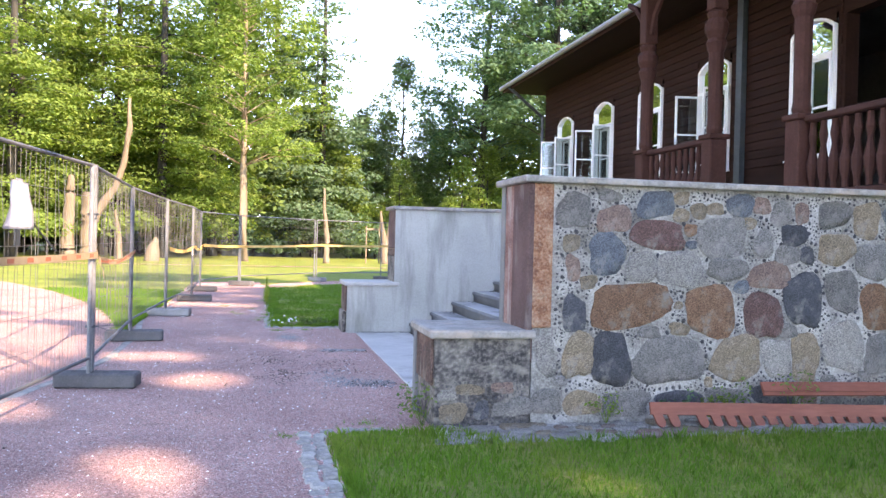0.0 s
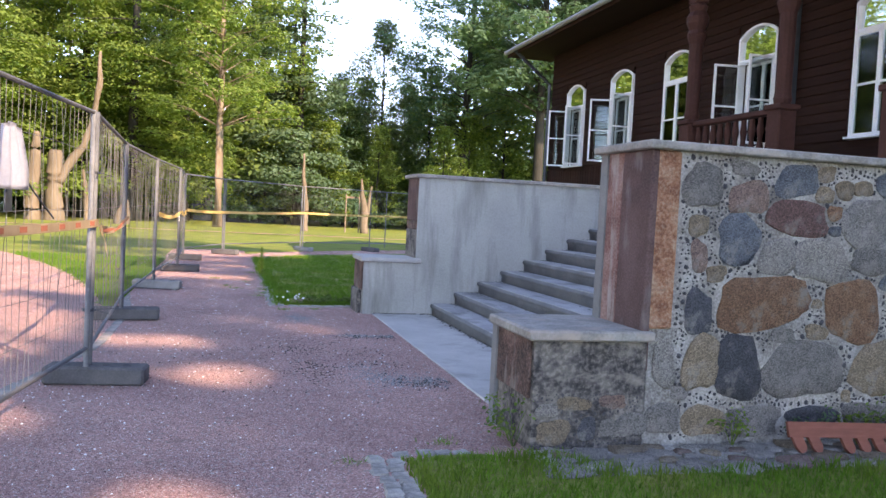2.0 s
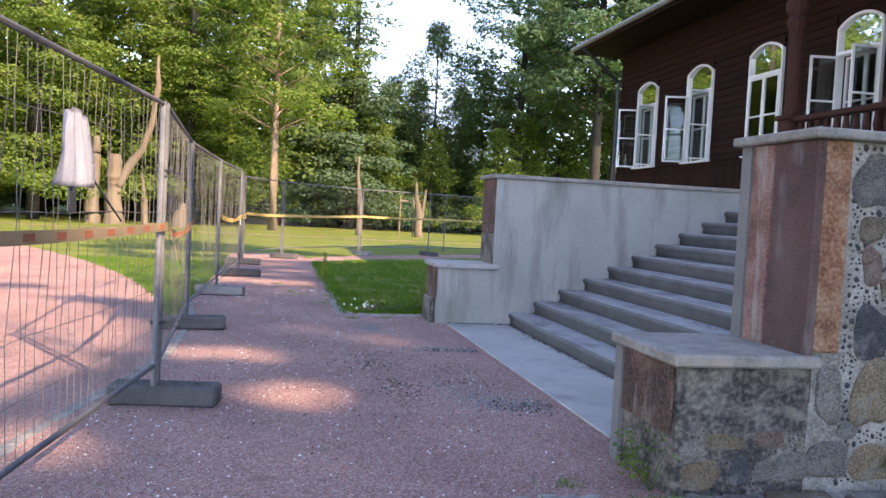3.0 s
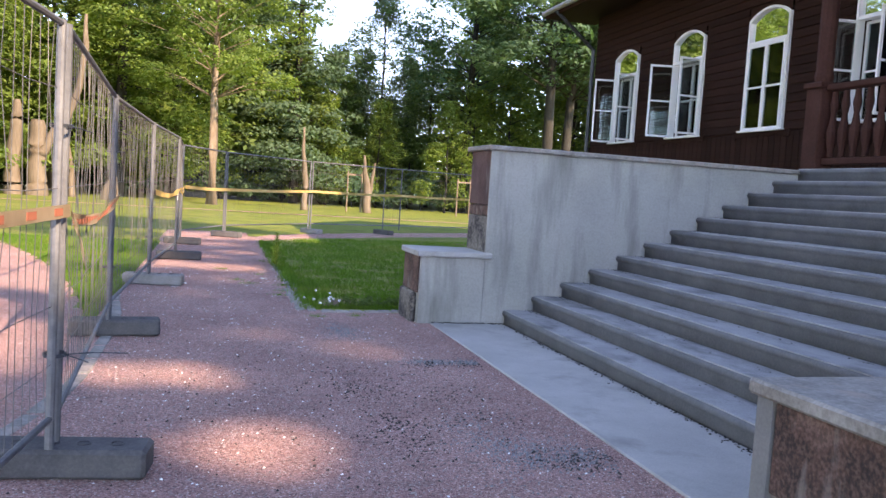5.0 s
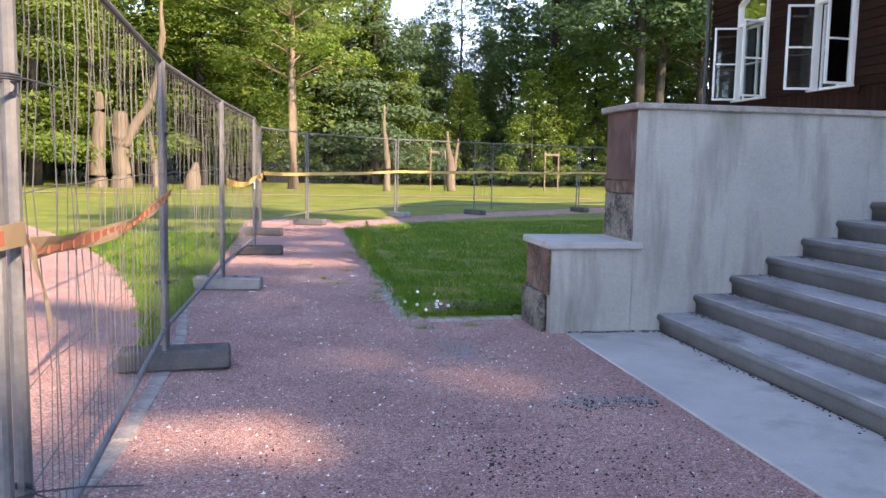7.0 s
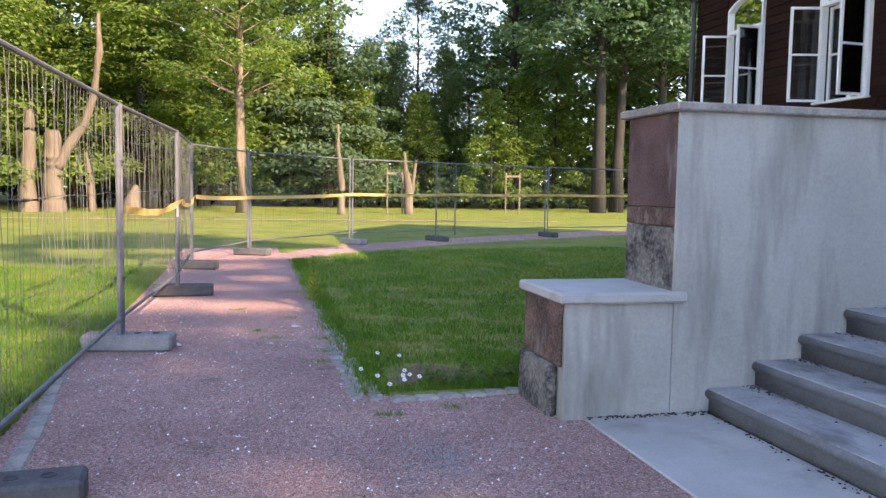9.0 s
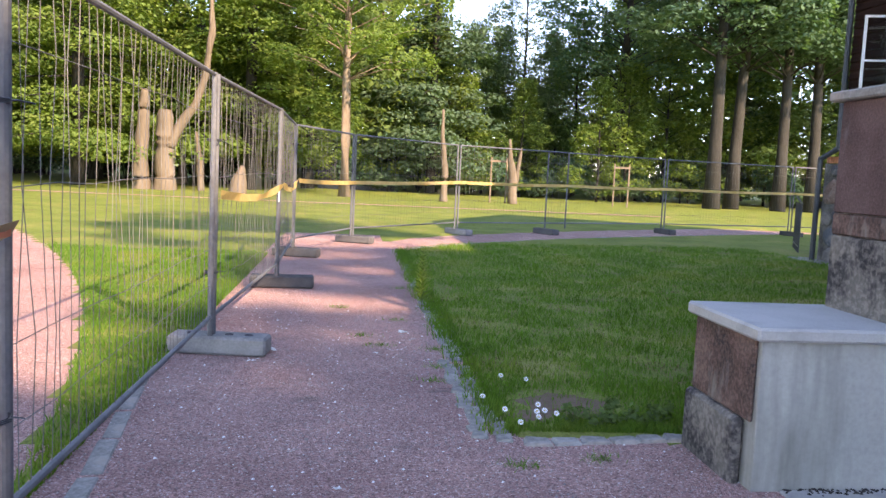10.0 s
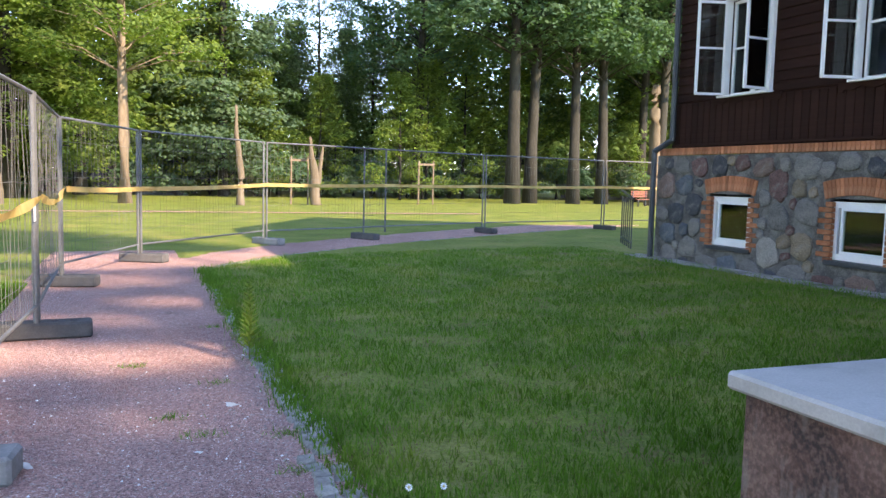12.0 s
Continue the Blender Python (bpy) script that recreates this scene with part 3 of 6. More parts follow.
part("apron_ledge", boxed(FX - 0.05, 6.6, PL_TOP + 0.01, FX + 0.03, HY1 + 0.02, PL_TOP + 0.058, bevel=0.008), M["siding"], house)


def scroll_trim(y0, y1, z):
    """A sawn wavy board under a window."""
    bm = bmesh.new()
    n = 40
    top, bot = [], []
    for k in range(n + 1):
        u = k / n
        yy = y0 + (y1 - y0) * u
        d = 0.05 + 0.05 * abs(math.sin(u * math.pi * 4)) + 0.05 * (1 if (u < 0.06 or u > 0.94) else 0)
        top.append(bm.verts.new((0, yy, z)))
        bot.append(bm.verts.new((0, yy, z - d)))
    fs = [bm.faces.new((top[k], top[k + 1], bot[k + 1], bot[k])) for k in range(n)]
    r = bmesh.ops.extrude_face_region(bm, geom=fs)
    bmesh.ops.translate(bm, vec=(-0.02, 0, 0), verts=[v for v in r["geom"] if isinstance(v, bmesh.types.BMVert)])
    bmesh.ops.translate(bm, vec=(FX - 0.006, 0, 0), verts=bm.verts)
    return bm


for a, b in WINS[:4]:
    part("scroll_trim", scroll_trim(a - 0.22, b + 0.22, BAND_TOP + 0.03), M["siding"], house)


def arch_z(y, a, b):
    """Height of the window's segmental head."""
    c, h = (a + b) / 2, (b - a) / 2
    s = TOP - SPRING
    r = (h * h + s * s) / (2 * s)
    return TOP - r + math.sqrt(max(r * r - (y - c) ** 2, 0))


def arch_frame(a, b, z0, w, x0, x1):
    """Upright frame with an arched head, w wide, between planes x0 and x1."""
    bm = bmesh.new()
    out, inn = [(a, z0)], [(a + w, z0)]
    n = 14
    for k in range(n + 1):
        u = k / n
        yo = a + (b - a) * u
        out.append((yo, arch_z(yo, a, b)))
        yi = a + w + (b - a - 2 * w) * u
        inn.append((yi, arch_z(a + (b - a) * u, a, b) - w))
    out.append((b, z0))
    inn.append((b - w, z0))
    vs = [[bm.verts.new((x, *p)) for p in seq] for seq in (out, inn) for x in (x0, x1)]
    of, ob_, jf, jb = vs
    for k in range(len(out) - 1):
        bm.faces.new((of[k], of[k + 1], jf[k + 1], jf[k]))
        bm.faces.new((ob_[k], jb[k], jb[k + 1], ob_[k + 1]))
        bm.faces.new((jf[k], jf[k + 1], jb[k + 1], jb[k]))
        bm.faces.new((of[k], ob_[k], ob_[k + 1], of[k + 1]))
    return bm


def spandrel(a, b, x0, x1):
    """Timber above the arched head."""
    bm = bmesh.new()
    n = 14
    lo = [[bm.verts.new((x, a + (b - a) * k / n, arch_z(a + (b - a) * k / n, a, b))) for k in range(n + 1)] for x in (x0, x1)]
    hi = [[bm.verts.new((x, a + (b - a) * k / n, TOP + 0.05)) for k in range(n + 1)] for x in (x0, x1)]
    for k in range(n):
        bm.faces.new((lo[0][k], hi[0][k], hi[0][k + 1], lo[0][k + 1]))
        bm.faces.new((lo[0][k], lo[0][k + 1], lo[1][k + 1], lo[1][k]))
    return bm


def sash(name, w, h, parent, m, bars=(0.5,)):
    """A glazed casement of two panes, hinged at its origin edge, in its own plane."""
    t = 0.038
    bm = bmesh.new()
    box(bm, -0.02, 0, 0, 0.02, t, h)
    box(bm, -0.02, w - t, 0, 0.02, w, h)
    box(bm, -0.02, t, 0, 0.02, w - t, t)
    box(bm, -0.02, t, h - t, 0.02, w - t, h)
    for u in bars:
        box(bm, -0.015, t, h * u - 0.015, 0.015, w - t, h * u + 0.015)
    s = part(name, bm, M["white"], parent)
    s.matrix_basis = m
    g = part("pane", boxed(-0.003, t - 0.005, t - 0.005, 0.003, w - t + 0.005, h - t + 0.005), M["glass"], s, "clear glass")
    g.visible_shadow = False
    return s


def arched_window(n, a, b, far_open, near_open):
    """far_open / near_open: degrees by which the leaf at the larger / smaller y stands open."""
    w = thing("window_%d" % n, "white arched casement window in the timber wall" + (", one leaf open" if far_open or near_open else ", closed"), "window", kind="structure")
    part("window_frame", arch_frame(a, b, SILL, 0.04, FX - 0.03, FX + 0.1), M["white"], w)
    part("spandrel", spandrel(a - 0.001, b + 0.001, FX - 0.005, FX + 0.12), M["siding"], w, "brown timber head")
    part("window_sill", boxed(FX - 0.09, a - 0.03, SILL - 0.035, FX + 0.1, b + 0.03, SILL, bevel=0.006), M["white"], w)
    TR = 4.34
    part("transom", boxed(FX - 0.035, a + 0.055, TR, FX + 0.08, b - 0.055, TR + 0.06), M["white"], w)
    fan = bmesh.new()
    pts = [(a + 0.05 + (b - a - 0.1) * k / 12) for k in range(13)]
    vs = [fan.verts.new((FX + 0.03, y, arch_z(a + (b - a) * k / 12, a, b) - 0.05)) for k, y in enumerate(pts)]
    vs += [fan.verts.new((FX + 0.03, b - 0.05, TR + 0.05)), fan.verts.new((FX + 0.03, a + 0.05, TR + 0.05))]
    fan.faces.new(vs)
    r = bmesh.ops.extrude_face_region(fan, geom=list(fan.faces))
    bmesh.ops.translate(fan, vec=(0.005, 0, 0), verts=[v for v in r["geom"] if isinstance(v, bmesh.types.BMVert)])
    g = part("pane", fan, M["glass"], w, "arched fanlight glass")
    g.visible_shadow = False
    half = (b - a - 0.11) / 2
    sash("casement", half, TR - SILL - 0.01, w, pose(FX - 0.02, b - 0.055, SILL + 0.005, 0, 0, 180 - far_open))
    sash("casement", half, TR - SILL - 0.01, w, pose(FX - 0.02, a + 0.055, SILL + 0.005, 0, 0, near_open))
    for k in (0, 1):
        inner = sash("inner_casement", half, TR - SILL - 0.01, w, pose(FX + 0.14, a + 0.055 + k * (half + 0.002), SILL + 0.005))
    # curtain drawn to the far side
    bm = bmesh.new()
    n_f = 16
    rows = [[bm.verts.new((FX + 0.24 + 0.025 * math.sin(k * 1.9), b - 0.01 - 0.58 * k / n_f, zz)) for k in range(n_f + 1)] for zz in (SILL - 0.3, TOP)]
    for k in range(n_f):
        bm.faces.new((rows[0][k], rows[0][k + 1], rows[1][k + 1], rows[1][k]))
    bmesh.ops.solidify(bm, geom=list(bm.faces), thickness=0.004)
    c = put("curtain", bm, M["curtain"], None, "", True)
    tagged(c, "pale curtain hanging inside the window", "curtain", "window curtains")
    return w


OPEN = [(106, 94), (106, 94), (0, 0), (100, 88), (0, 0), (0, 0), (0, 0), (0, 0)]
for n, ((a, b), (fo, no)) in enumerate(zip(WINS, OPEN)):
    arched_window(n + 1, a, b, fo, no)

# roof and eaves
EAVE_X, EAVE_Z = 6.62, 6.14
roof = bmesh.new()
pitch = math.tan(radians(31))
RIDGE_X = 13.2
for s, (xe) in ((1, EAVE_X), (-1, 2 * RIDGE_X - EAVE_X)):
    zr = EAVE_Z + pitch * (RIDGE_X - EAVE_X)
    v = [roof.verts.new(p) for p in ((xe, HY0 - 0.9, EAVE_Z), (xe, HY1 + 0.75, EAVE_Z), (RIDGE_X, HY1 + 0.75, zr), (RIDGE_X, HY0 - 0.9, zr))]
    roof.faces.new(v if s == 1 else list(reversed(v)))
bmesh.ops.solidify(roof, geom=list(roof.faces), thickness=0.07)
part("roof", roof, M["roof"], house, "grey sheet-metal roof")
for yv in np.arange(-2.5, HY1 + 0.8, 0.6):
    d = Vector((RIDGE_X - EAVE_X, 0, pitch * (RIDGE_X - EAVE_X))).normalized()
    part("roof_seam", tube(bmesh.new(), (EAVE_X - 0.02, yv, EAVE_Z + 0.02), (EAVE_X + d.x * 4, yv, EAVE_Z + 0.02 + d.z * 4), 0.02, seg=5), M["roof"], house)
part("soffit", boxed(EAVE_X + 0.05, HY0 - 0.85, EAVE_Z - 0.16, FX + 0.25, HY1 + 0.7, EAVE_Z - 0.11), M["siding"], house, "dark boarded soffit")
part("fascia", boxed(EAVE_X, HY0 - 0.88, EAVE_Z - 0.18, EAVE_X + 0.04, HY1 + 0.73, EAVE_Z - 0.01), M["siding"], house)
part("gutter", tube(bmesh.new(), (EAVE_X - 0.07, HY0 - 0.9, EAVE_Z - 0.06), (EAVE_X - 0.07, HY1 + 0.7, EAVE_Z - 0.06), 0.06, seg=10), M["roof"], house, "pale sheet-metal gutter")
bm = bmesh.new()
tube(bm, (EAVE_X - 0.07, HY1 - 0.05, EAVE_Z - 0.1), (FX - 0.1, HY1 - 0.05, EAVE_Z - 0.95), 0.05)
tube(bm, (FX - 0.1, HY1 - 0.05, EAVE_Z - 0.93), (FX - 0.1, HY1 - 0.05, 2.18), 0.05)
tube(bm, (FX - 0.1, HY1 - 0.05, 2.2), (FX - 0.24, HY1 + 0.25, 2.0), 0.05)
tube(bm, (FX - 0.24, HY1 + 0.25, 2.03), (FX - 0.24, HY1 + 0.25, 0.1), 0.05)
part("downpipe", bm, M["darkmetal"], house, "dark blue-grey rain downpipe")

# basement of field stone
bm = bmesh.new()
for a, b, za, zb in wall_strips(HY0, HY1 + 0.42, [(a, b, 0.41, 1.30) for a, b in BWINS], -0.3, PL_TOP - 0.13):
    box(bm, FX - 0.03, a, za, FX + 0.3, b, zb)
part("basement_wall", bm, M["basemortar"], house, "field-stone basement")
part("basement_end", boxed(FX + 0.3, HY1 - 0.2, -0.3, 19.0, HY1 + 0.42, PL_TOP - 0.13), M["mortar"], house)
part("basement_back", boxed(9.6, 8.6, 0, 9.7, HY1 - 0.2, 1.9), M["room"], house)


def basement_window(n, a, b):
    w = thing("basement_window_%d" % n, "small white basement window in a red brick surround", "window", kind="structure")
    z0, z1 = 0.47, 1.26
    bm = bmesh.new()
    t = 0.085
    for p in ((a, z0, a + t, z1), (b - t, z0, b, z1), (a + t, z0, b - t, z0 + t), (a + t, z1 - t, b - t, z1)):
        box(bm, FX + 0.03, p[0], p[1], FX + 0.12, p[2], p[3], bevel=0.004)
    part("window_frame", bm, M["white"], w)
    sash("casement", b - a - 2 * t - 0.06, z1 - z0 - 2 * t, w, pose(FX + 0.05, a + t + 0.01, z0 + t, 0, 0, 0), bars=())
    part("window_sill", boxed(FX - 0.07, a - 0.04, z0 - 0.07, FX + 0.1, b + 0.04, z0 - 0.005, bevel=0.008), M["darkmetal"], w, "dark sheet-metal sill")
    return w


for n, (a, b) in enumerate(BWINS):
    basement_window(n + 1, a, b)

# ---------- porch ----------
porch = thing("porch", "red-brown carved timber porch at the head of the stair", "porch")
PX = 5.8
part("deck", boxed(PORCH_X + 0.39, NEAR1, 1.75, FX - 0.03, FAR0, 1.996), M["concrete"], porch, "grey porch floor")
POSTS = [6.31, 4.24, 2.36, 0.29]


def porch_post(y):
    bm = bmesh.new()
    box(bm, PX - 0.13, y - 0.13, 1.99, PX + 0.13, y + 0.13, 2.98, bevel=0.015)
    box(bm, PX - 0.16, y - 0.16, 2.98, PX + 0.16, y + 0.16, 3.05, bevel=0.012)
    lathe(bm, [(0.10, 3.05), (0.115, 3.12), (0.10, 3.2), (0.105, 4.2), (0.13, 4.26), (0.15, 4.34), (0.12, 4.40), (0.165, 4.5), (0.17, 4.6), (0.12, 4.68), (0.145, 4.76), (0.11, 4.8)], 12,
          Matrix.Translation((PX, y, 0)))
    box(bm, PX - 0.11, y - 0.11, 4.8, PX + 0.11, y + 0.11, 5.75, bevel=0.015)
    return bm


for y in POSTS:
    p = part("post", porch_post(y), M["porchwood"], porch)
    for s in (-1, 1):
        bm = bmesh.new()
        sweep(bm, [(PX, y + s * 0.1, 4.95), (PX, y + s * 0.22, 5.25), (PX, y + s * 0.45, 5.5), (PX, y + s * 0.75, 5.66)], [0.05, 0.055, 0.055, 0.05], 6)
        part("bracket", bm, M["porchwood"], p)
bal = bpy.data.meshes.new("baluster")
bm = bmesh.new()
lathe(bm, [(0.035, 0), (0.035, 0.08), (0.06, 0.2), (0.068, 0.3), (0.045, 0.4), (0.03, 0.5), (0.05, 0.62), (0.035, 0.72), (0.035, 0.78)], 8)
bm.to_mesh(bal)
bm.free()
bal.materials.append(M["porchwood"])
for y0, y1 in ((POSTS[1] + 0.13, POSTS[0] - 0.13), (POSTS[3] + 0.13, POSTS[2] - 0.13)):
    rail = part("railing", boxed(PX - 0.07, y0, 2.94, PX + 0.07, y1, 3.02, bevel=0.015), M["porchwood"], porch)
    part("bottom_rail", boxed(PX - 0.05, y0, 2.06, PX + 0.05, y1, 2.14, bevel=0.01), M["porchwood"], rail)
    n_b = 10
    for k in range(n_b):
        place("baluster", bal, rail, pose(PX, y0 + (y1 - y0) * (k + 0.5) / n_b, 2.15))
part("beam", boxed(PX - 0.13, -0.2, 5.75, PX + 0.13, 6.75, 6.0, bevel=0.015), M["porchwood"], porch)
# wide roof slab out of view, added to keep sky light off the facade
part("porch_roof", boxed(PX - 0.95, -0.7, 6.07, FX + 0.02, 7.25, 6.17, bevel=0.01), M["roof"], porch, "unseen grey porch roof, added to shade the facade")
part("porch_ceiling", boxed(PX - 0.5, -0.3, 6.0, FX + 0.02, 6.85, 6.06), M["siding"], porch, "dark boarded porch ceiling")
part("corner_board", boxed(FX - 0.1, 6.45, 1.99, FX + 0.0, 6.62, WALL_TOP - 0.2), M["darkmetal"], house, "dark green painted corner board")
part("entrance_door", boxed(FX + 0.9, 2.5, 2.11, FX + 0.95, 4.2, 4.88, bevel=0.01), M["darkmetal"], house, "dark entrance door in deep shade")

# ---------- mesh fence panels ----------
def fence_panel(length, wires=1):
    """A mesh panel lying along +x from its origin post; 2.0 m high."""
    p = thing("mesh_fence", "galvanised steel mesh site-fence panel", "fence", group="site fence panels")
    r = 0.021
    for x in (0.03, length - 0.03):
        part("post", tube(bmesh.new(), (x, 0, 0.06), (x, 0, 2.0), r, seg=10), M["galv"], p)
    for zz in (0.2, 1.985):
        part("rail", tube(bmesh.new(), (0.03, 0, zz), (length - 0.03, 0, zz), 0.016, seg=8), M["galv"], p)
    verts, faces = [], []

    def stick(a, b, rr):
        a, b = Vector(a), Vector(b)
        d = (b - a).normalized()
        q = d.to_track_quat("Z", "Y")
        base = len(verts)
        for e in (a, b):
            for k in range(4):
                verts.append(tuple(e + q @ Vector((math.cos(k * math.pi / 2), math.sin(k * math.pi / 2), 0)) * rr))
        for k in range(4):
            faces.append((base + k, base + (k + 1) % 4, base + 4 + (k + 1) % 4, base + 4 + k))

    n = int(length / 0.095)
    rng = random.Random(int(length * 100) + wires)
    for k in range(1, n):
        x = 0.03 + (length - 0.06) * k / n
        bow = [rng.uniform(-0.012, 0.012) for _ in range(4)]
        zs = [0.2, 0.72, 1.25, 1.7, 1.985]
        xs = [x, x + bow[0], x + bow[1], x + bow[2], x]
        dy = [0.0, bow[1] * 1.5, bow[2] * 2, bow[3] * 1.5, 0.0]
        for q in range(4):
            stick((xs[q], dy[q], zs[q]), (xs[q + 1], dy[q + 1], zs[q + 1]), 0.0019)
    for zz in (0.45, 0.72, 1.25, 1.7):
        pts = [(0.03 + (length - 0.06) * k / 8, rng.uniform(-0.01, 0.01), zz + rng.uniform(-0.012, 0.012)) for k in range(9)]
        for a, b in zip(pts, pts[1:]):
            stick(a, b, 0.0022)
    ob = new("mesh", mesh_of("mesh", verts, faces, M["wire"]))
    ob.parent = p
    ob["label"] = "welded wire mesh"
    return p


def ballast(mat, label):
    p = thing("ballast_weight", label, "ballast block", group="fence ballast blocks")
    bm = bmesh.new()
    box(bm, -0.37, -0.115, 0, 0.37, 0.115, 0.14, bevel=0.018)
    part("block", bm, mat, p)
    for x in (-0.22, -0.07, 0.07, 0.22):
        bm = lathe(bmesh.new(), [(0.034, 0.137), (0.034, 0.144), (0.026, 0.144), (0.026, 0.1401)], 10, Matrix.Translation((x, 0, 0)))
        part("socket", bm, M["chip"], p, "dark post socket")
    return p


FENCE = [(-2.46, -4.95), (-2.34, -1.45), (-1.945, 2.037), (-2.12, 5.53), (-2.045, 9.03), (-1.87, 12.45), (-1.93, 15.75), (-1.0, 18.45),
         (1.42, 21.45), (3.8, 22.66), (7.65, 24.5), (12.1, 25.7), (15.6, 26.1), (19.1, 25.9)]
OVERLAP = {8: (4.47, 22.9)}   # a panel that runs on past the next one's first post
panels = {}
for n, (a, b) in enumerate(zip(FENCE, FENCE[1:])):
    b = OVERLAP.get(n, b)
    L = math.hypot(b[0] - a[0], b[1] - a[1])
    za, zb = max(0.0, lawn_z(*a) - 0.02) if a[1] > 20 else 0.0, max(0.0, lawn_z(*b) - 0.02) if b[1] > 20 else 0.0
    p = fence_panel(L - 0.05, n)
    rz = math.degrees(math.atan2(b[1] - a[1], b[0] - a[0]))
    p.matrix_world = pose(a[0], a[1], 0.085 + za, 0, 0, rz)
    panels[n] = p
for n, (x, y) in enumerate(FENCE):
    pale = n in (4, 8)
    f = ballast(M["blockpale"] if pale else M["block"], "pale concrete fence foot on the gravel" if pale else "dark cast fence foot block on the gravel")
    a, b = FENCE[max(n - 1, 0)], FENCE[min(n + 1, len(FENCE) - 1)]
    rz = math.degrees(math.atan2(b[1] - a[1], b[0] - a[0])) - 90
    gz0 = max(0.0, lawn_z(x, y) - 0.02) if y > 20 else 0.0
    f.matrix_world = pose(x + 0.06, y, 0.004 + gz0, 0, 0, rz + (4 if n % 2 else -5))

# ---------- trees ----------
def leaf_cloud(rng, blobs, count, size, flat=0.5):
    """Leaves as small bent quads scattered in ellipsoid clumps; returns verts, faces."""
    verts, faces = [], []
    wts = [b[3] * b[4] * b[5] for b in blobs]
    tot = sum(wts)
    for (cx, cy, cz, rx, ry, rz), w in zip(blobs, wts):
        for _ in range(max(6, int(count * w / tot))):
            while True:
                p = Vector((rng.uniform(-1, 1), rng.uniform(-1, 1), rng.uniform(-1, 1)))
                l = p.length
                if 0.25 < l < 1.0:
                    break
            p = p / l * (l ** 0.45)
            c = Vector((cx + p.x * rx, cy + p.y * ry, cz + p.z * rz))
            s = size * rng.uniform(0.6, 1.4)
            up = Vector((p.x * 0.6 + rng.uniform(-1, 1) * flat, p.y * 0.6 + rng.uniform(-1, 1) * flat, 0.8 + rng.uniform(-0.6, 0.4))).normalized()
            a = up.orthogonal().normalized()
            a.rotate(Matrix.Rotation(rng.uniform(0, 6.283), 3, up))
            b = up.cross(a)
            i = len(verts)
            verts += [tuple(c - a * s), tuple(c + b * s * 0.55 + up * s * 0.12), tuple(c + a * s), tuple(c - b * s * 0.55 - up * s * 0.1)]
            faces.append((i, i + 1, i + 2, i + 3))
    return verts, faces


def broadleaf(seed, height, trunk_r, crown_base, crown_r, leaf, bark, leaves=7000, size=0.17, clumps=42, lean=0.0, label="", top=0.55, clump=(0.13, 0.27)):
    rng = random.Random(seed)
    t = thing("tree", label, "tree", group="park trees")
    bm = bmesh.new()
    pts, rad = [], []
    n = 9
    dx, dy = rng.uniform(-1, 1) * lean, rng.uniform(-1, 1) * lean
    for k in range(n):
        u = k / (n - 1)
        pts.append((dx * u * u * height * 0.12 + rng.uniform(-0.12, 0.12) * u, dy * u * u * height * 0.12 + rng.uniform(-0.12, 0.12) * u, -0.1 + u * height * 0.93))
        rad.append(trunk_r * (1.35 if k == 0 else 1.0) * (1 - 0.9 * u) + 0.02)
    sweep(bm, pts, rad, 9)
    blobs = []
    for k in range(clumps):
        u = (k + rng.random()) / clumps
        z = crown_base + (height - crown_base) * u
        prof = math.sin(math.pi * min(1, (u + 0.12) ** top)) ** 0.7 if u < 0.98 else 0.2
        ang = k * 2.4 + rng.uniform(-0.5, 0.5)
        rr = crown_r * prof * rng.uniform(0.45, 1.0)
        q = min(n - 1, int(z / height * (n - 1)))
        o = Vector(pts[q])
        tip = Vector((o.x + rr * math.cos(ang), o.y + rr * math.sin(ang), z))
        if k % 2 == 0 and rr > 0.8:
            st = Vector((o.x, o.y, max(crown_base * 0.9, z - rr * 0.4)))
            mid = (st + tip) / 2 + Vector((0, 0, rr * 0.08))
            sweep(bm, [st, mid, tip], [max(0.025, trunk_r * 0.17 * (1 - u)), max(0.016, trunk_r * 0.09 * (1 - u)), 0.008], 5)
        s = crown_r * rng.uniform(*clump)
        blobs.append((tip.x, tip.y, tip.z, s * 1.3, s * 1.3, s * rng.uniform(0.35, 0.65)))
    part("trunk", bm, bark, t, smooth=True)
    v, f = leaf_cloud(rng, blobs, leaves, size)
    crown = new("crown", mesh_of("crown", v, f, leaf))
    crown.parent = t
    return t


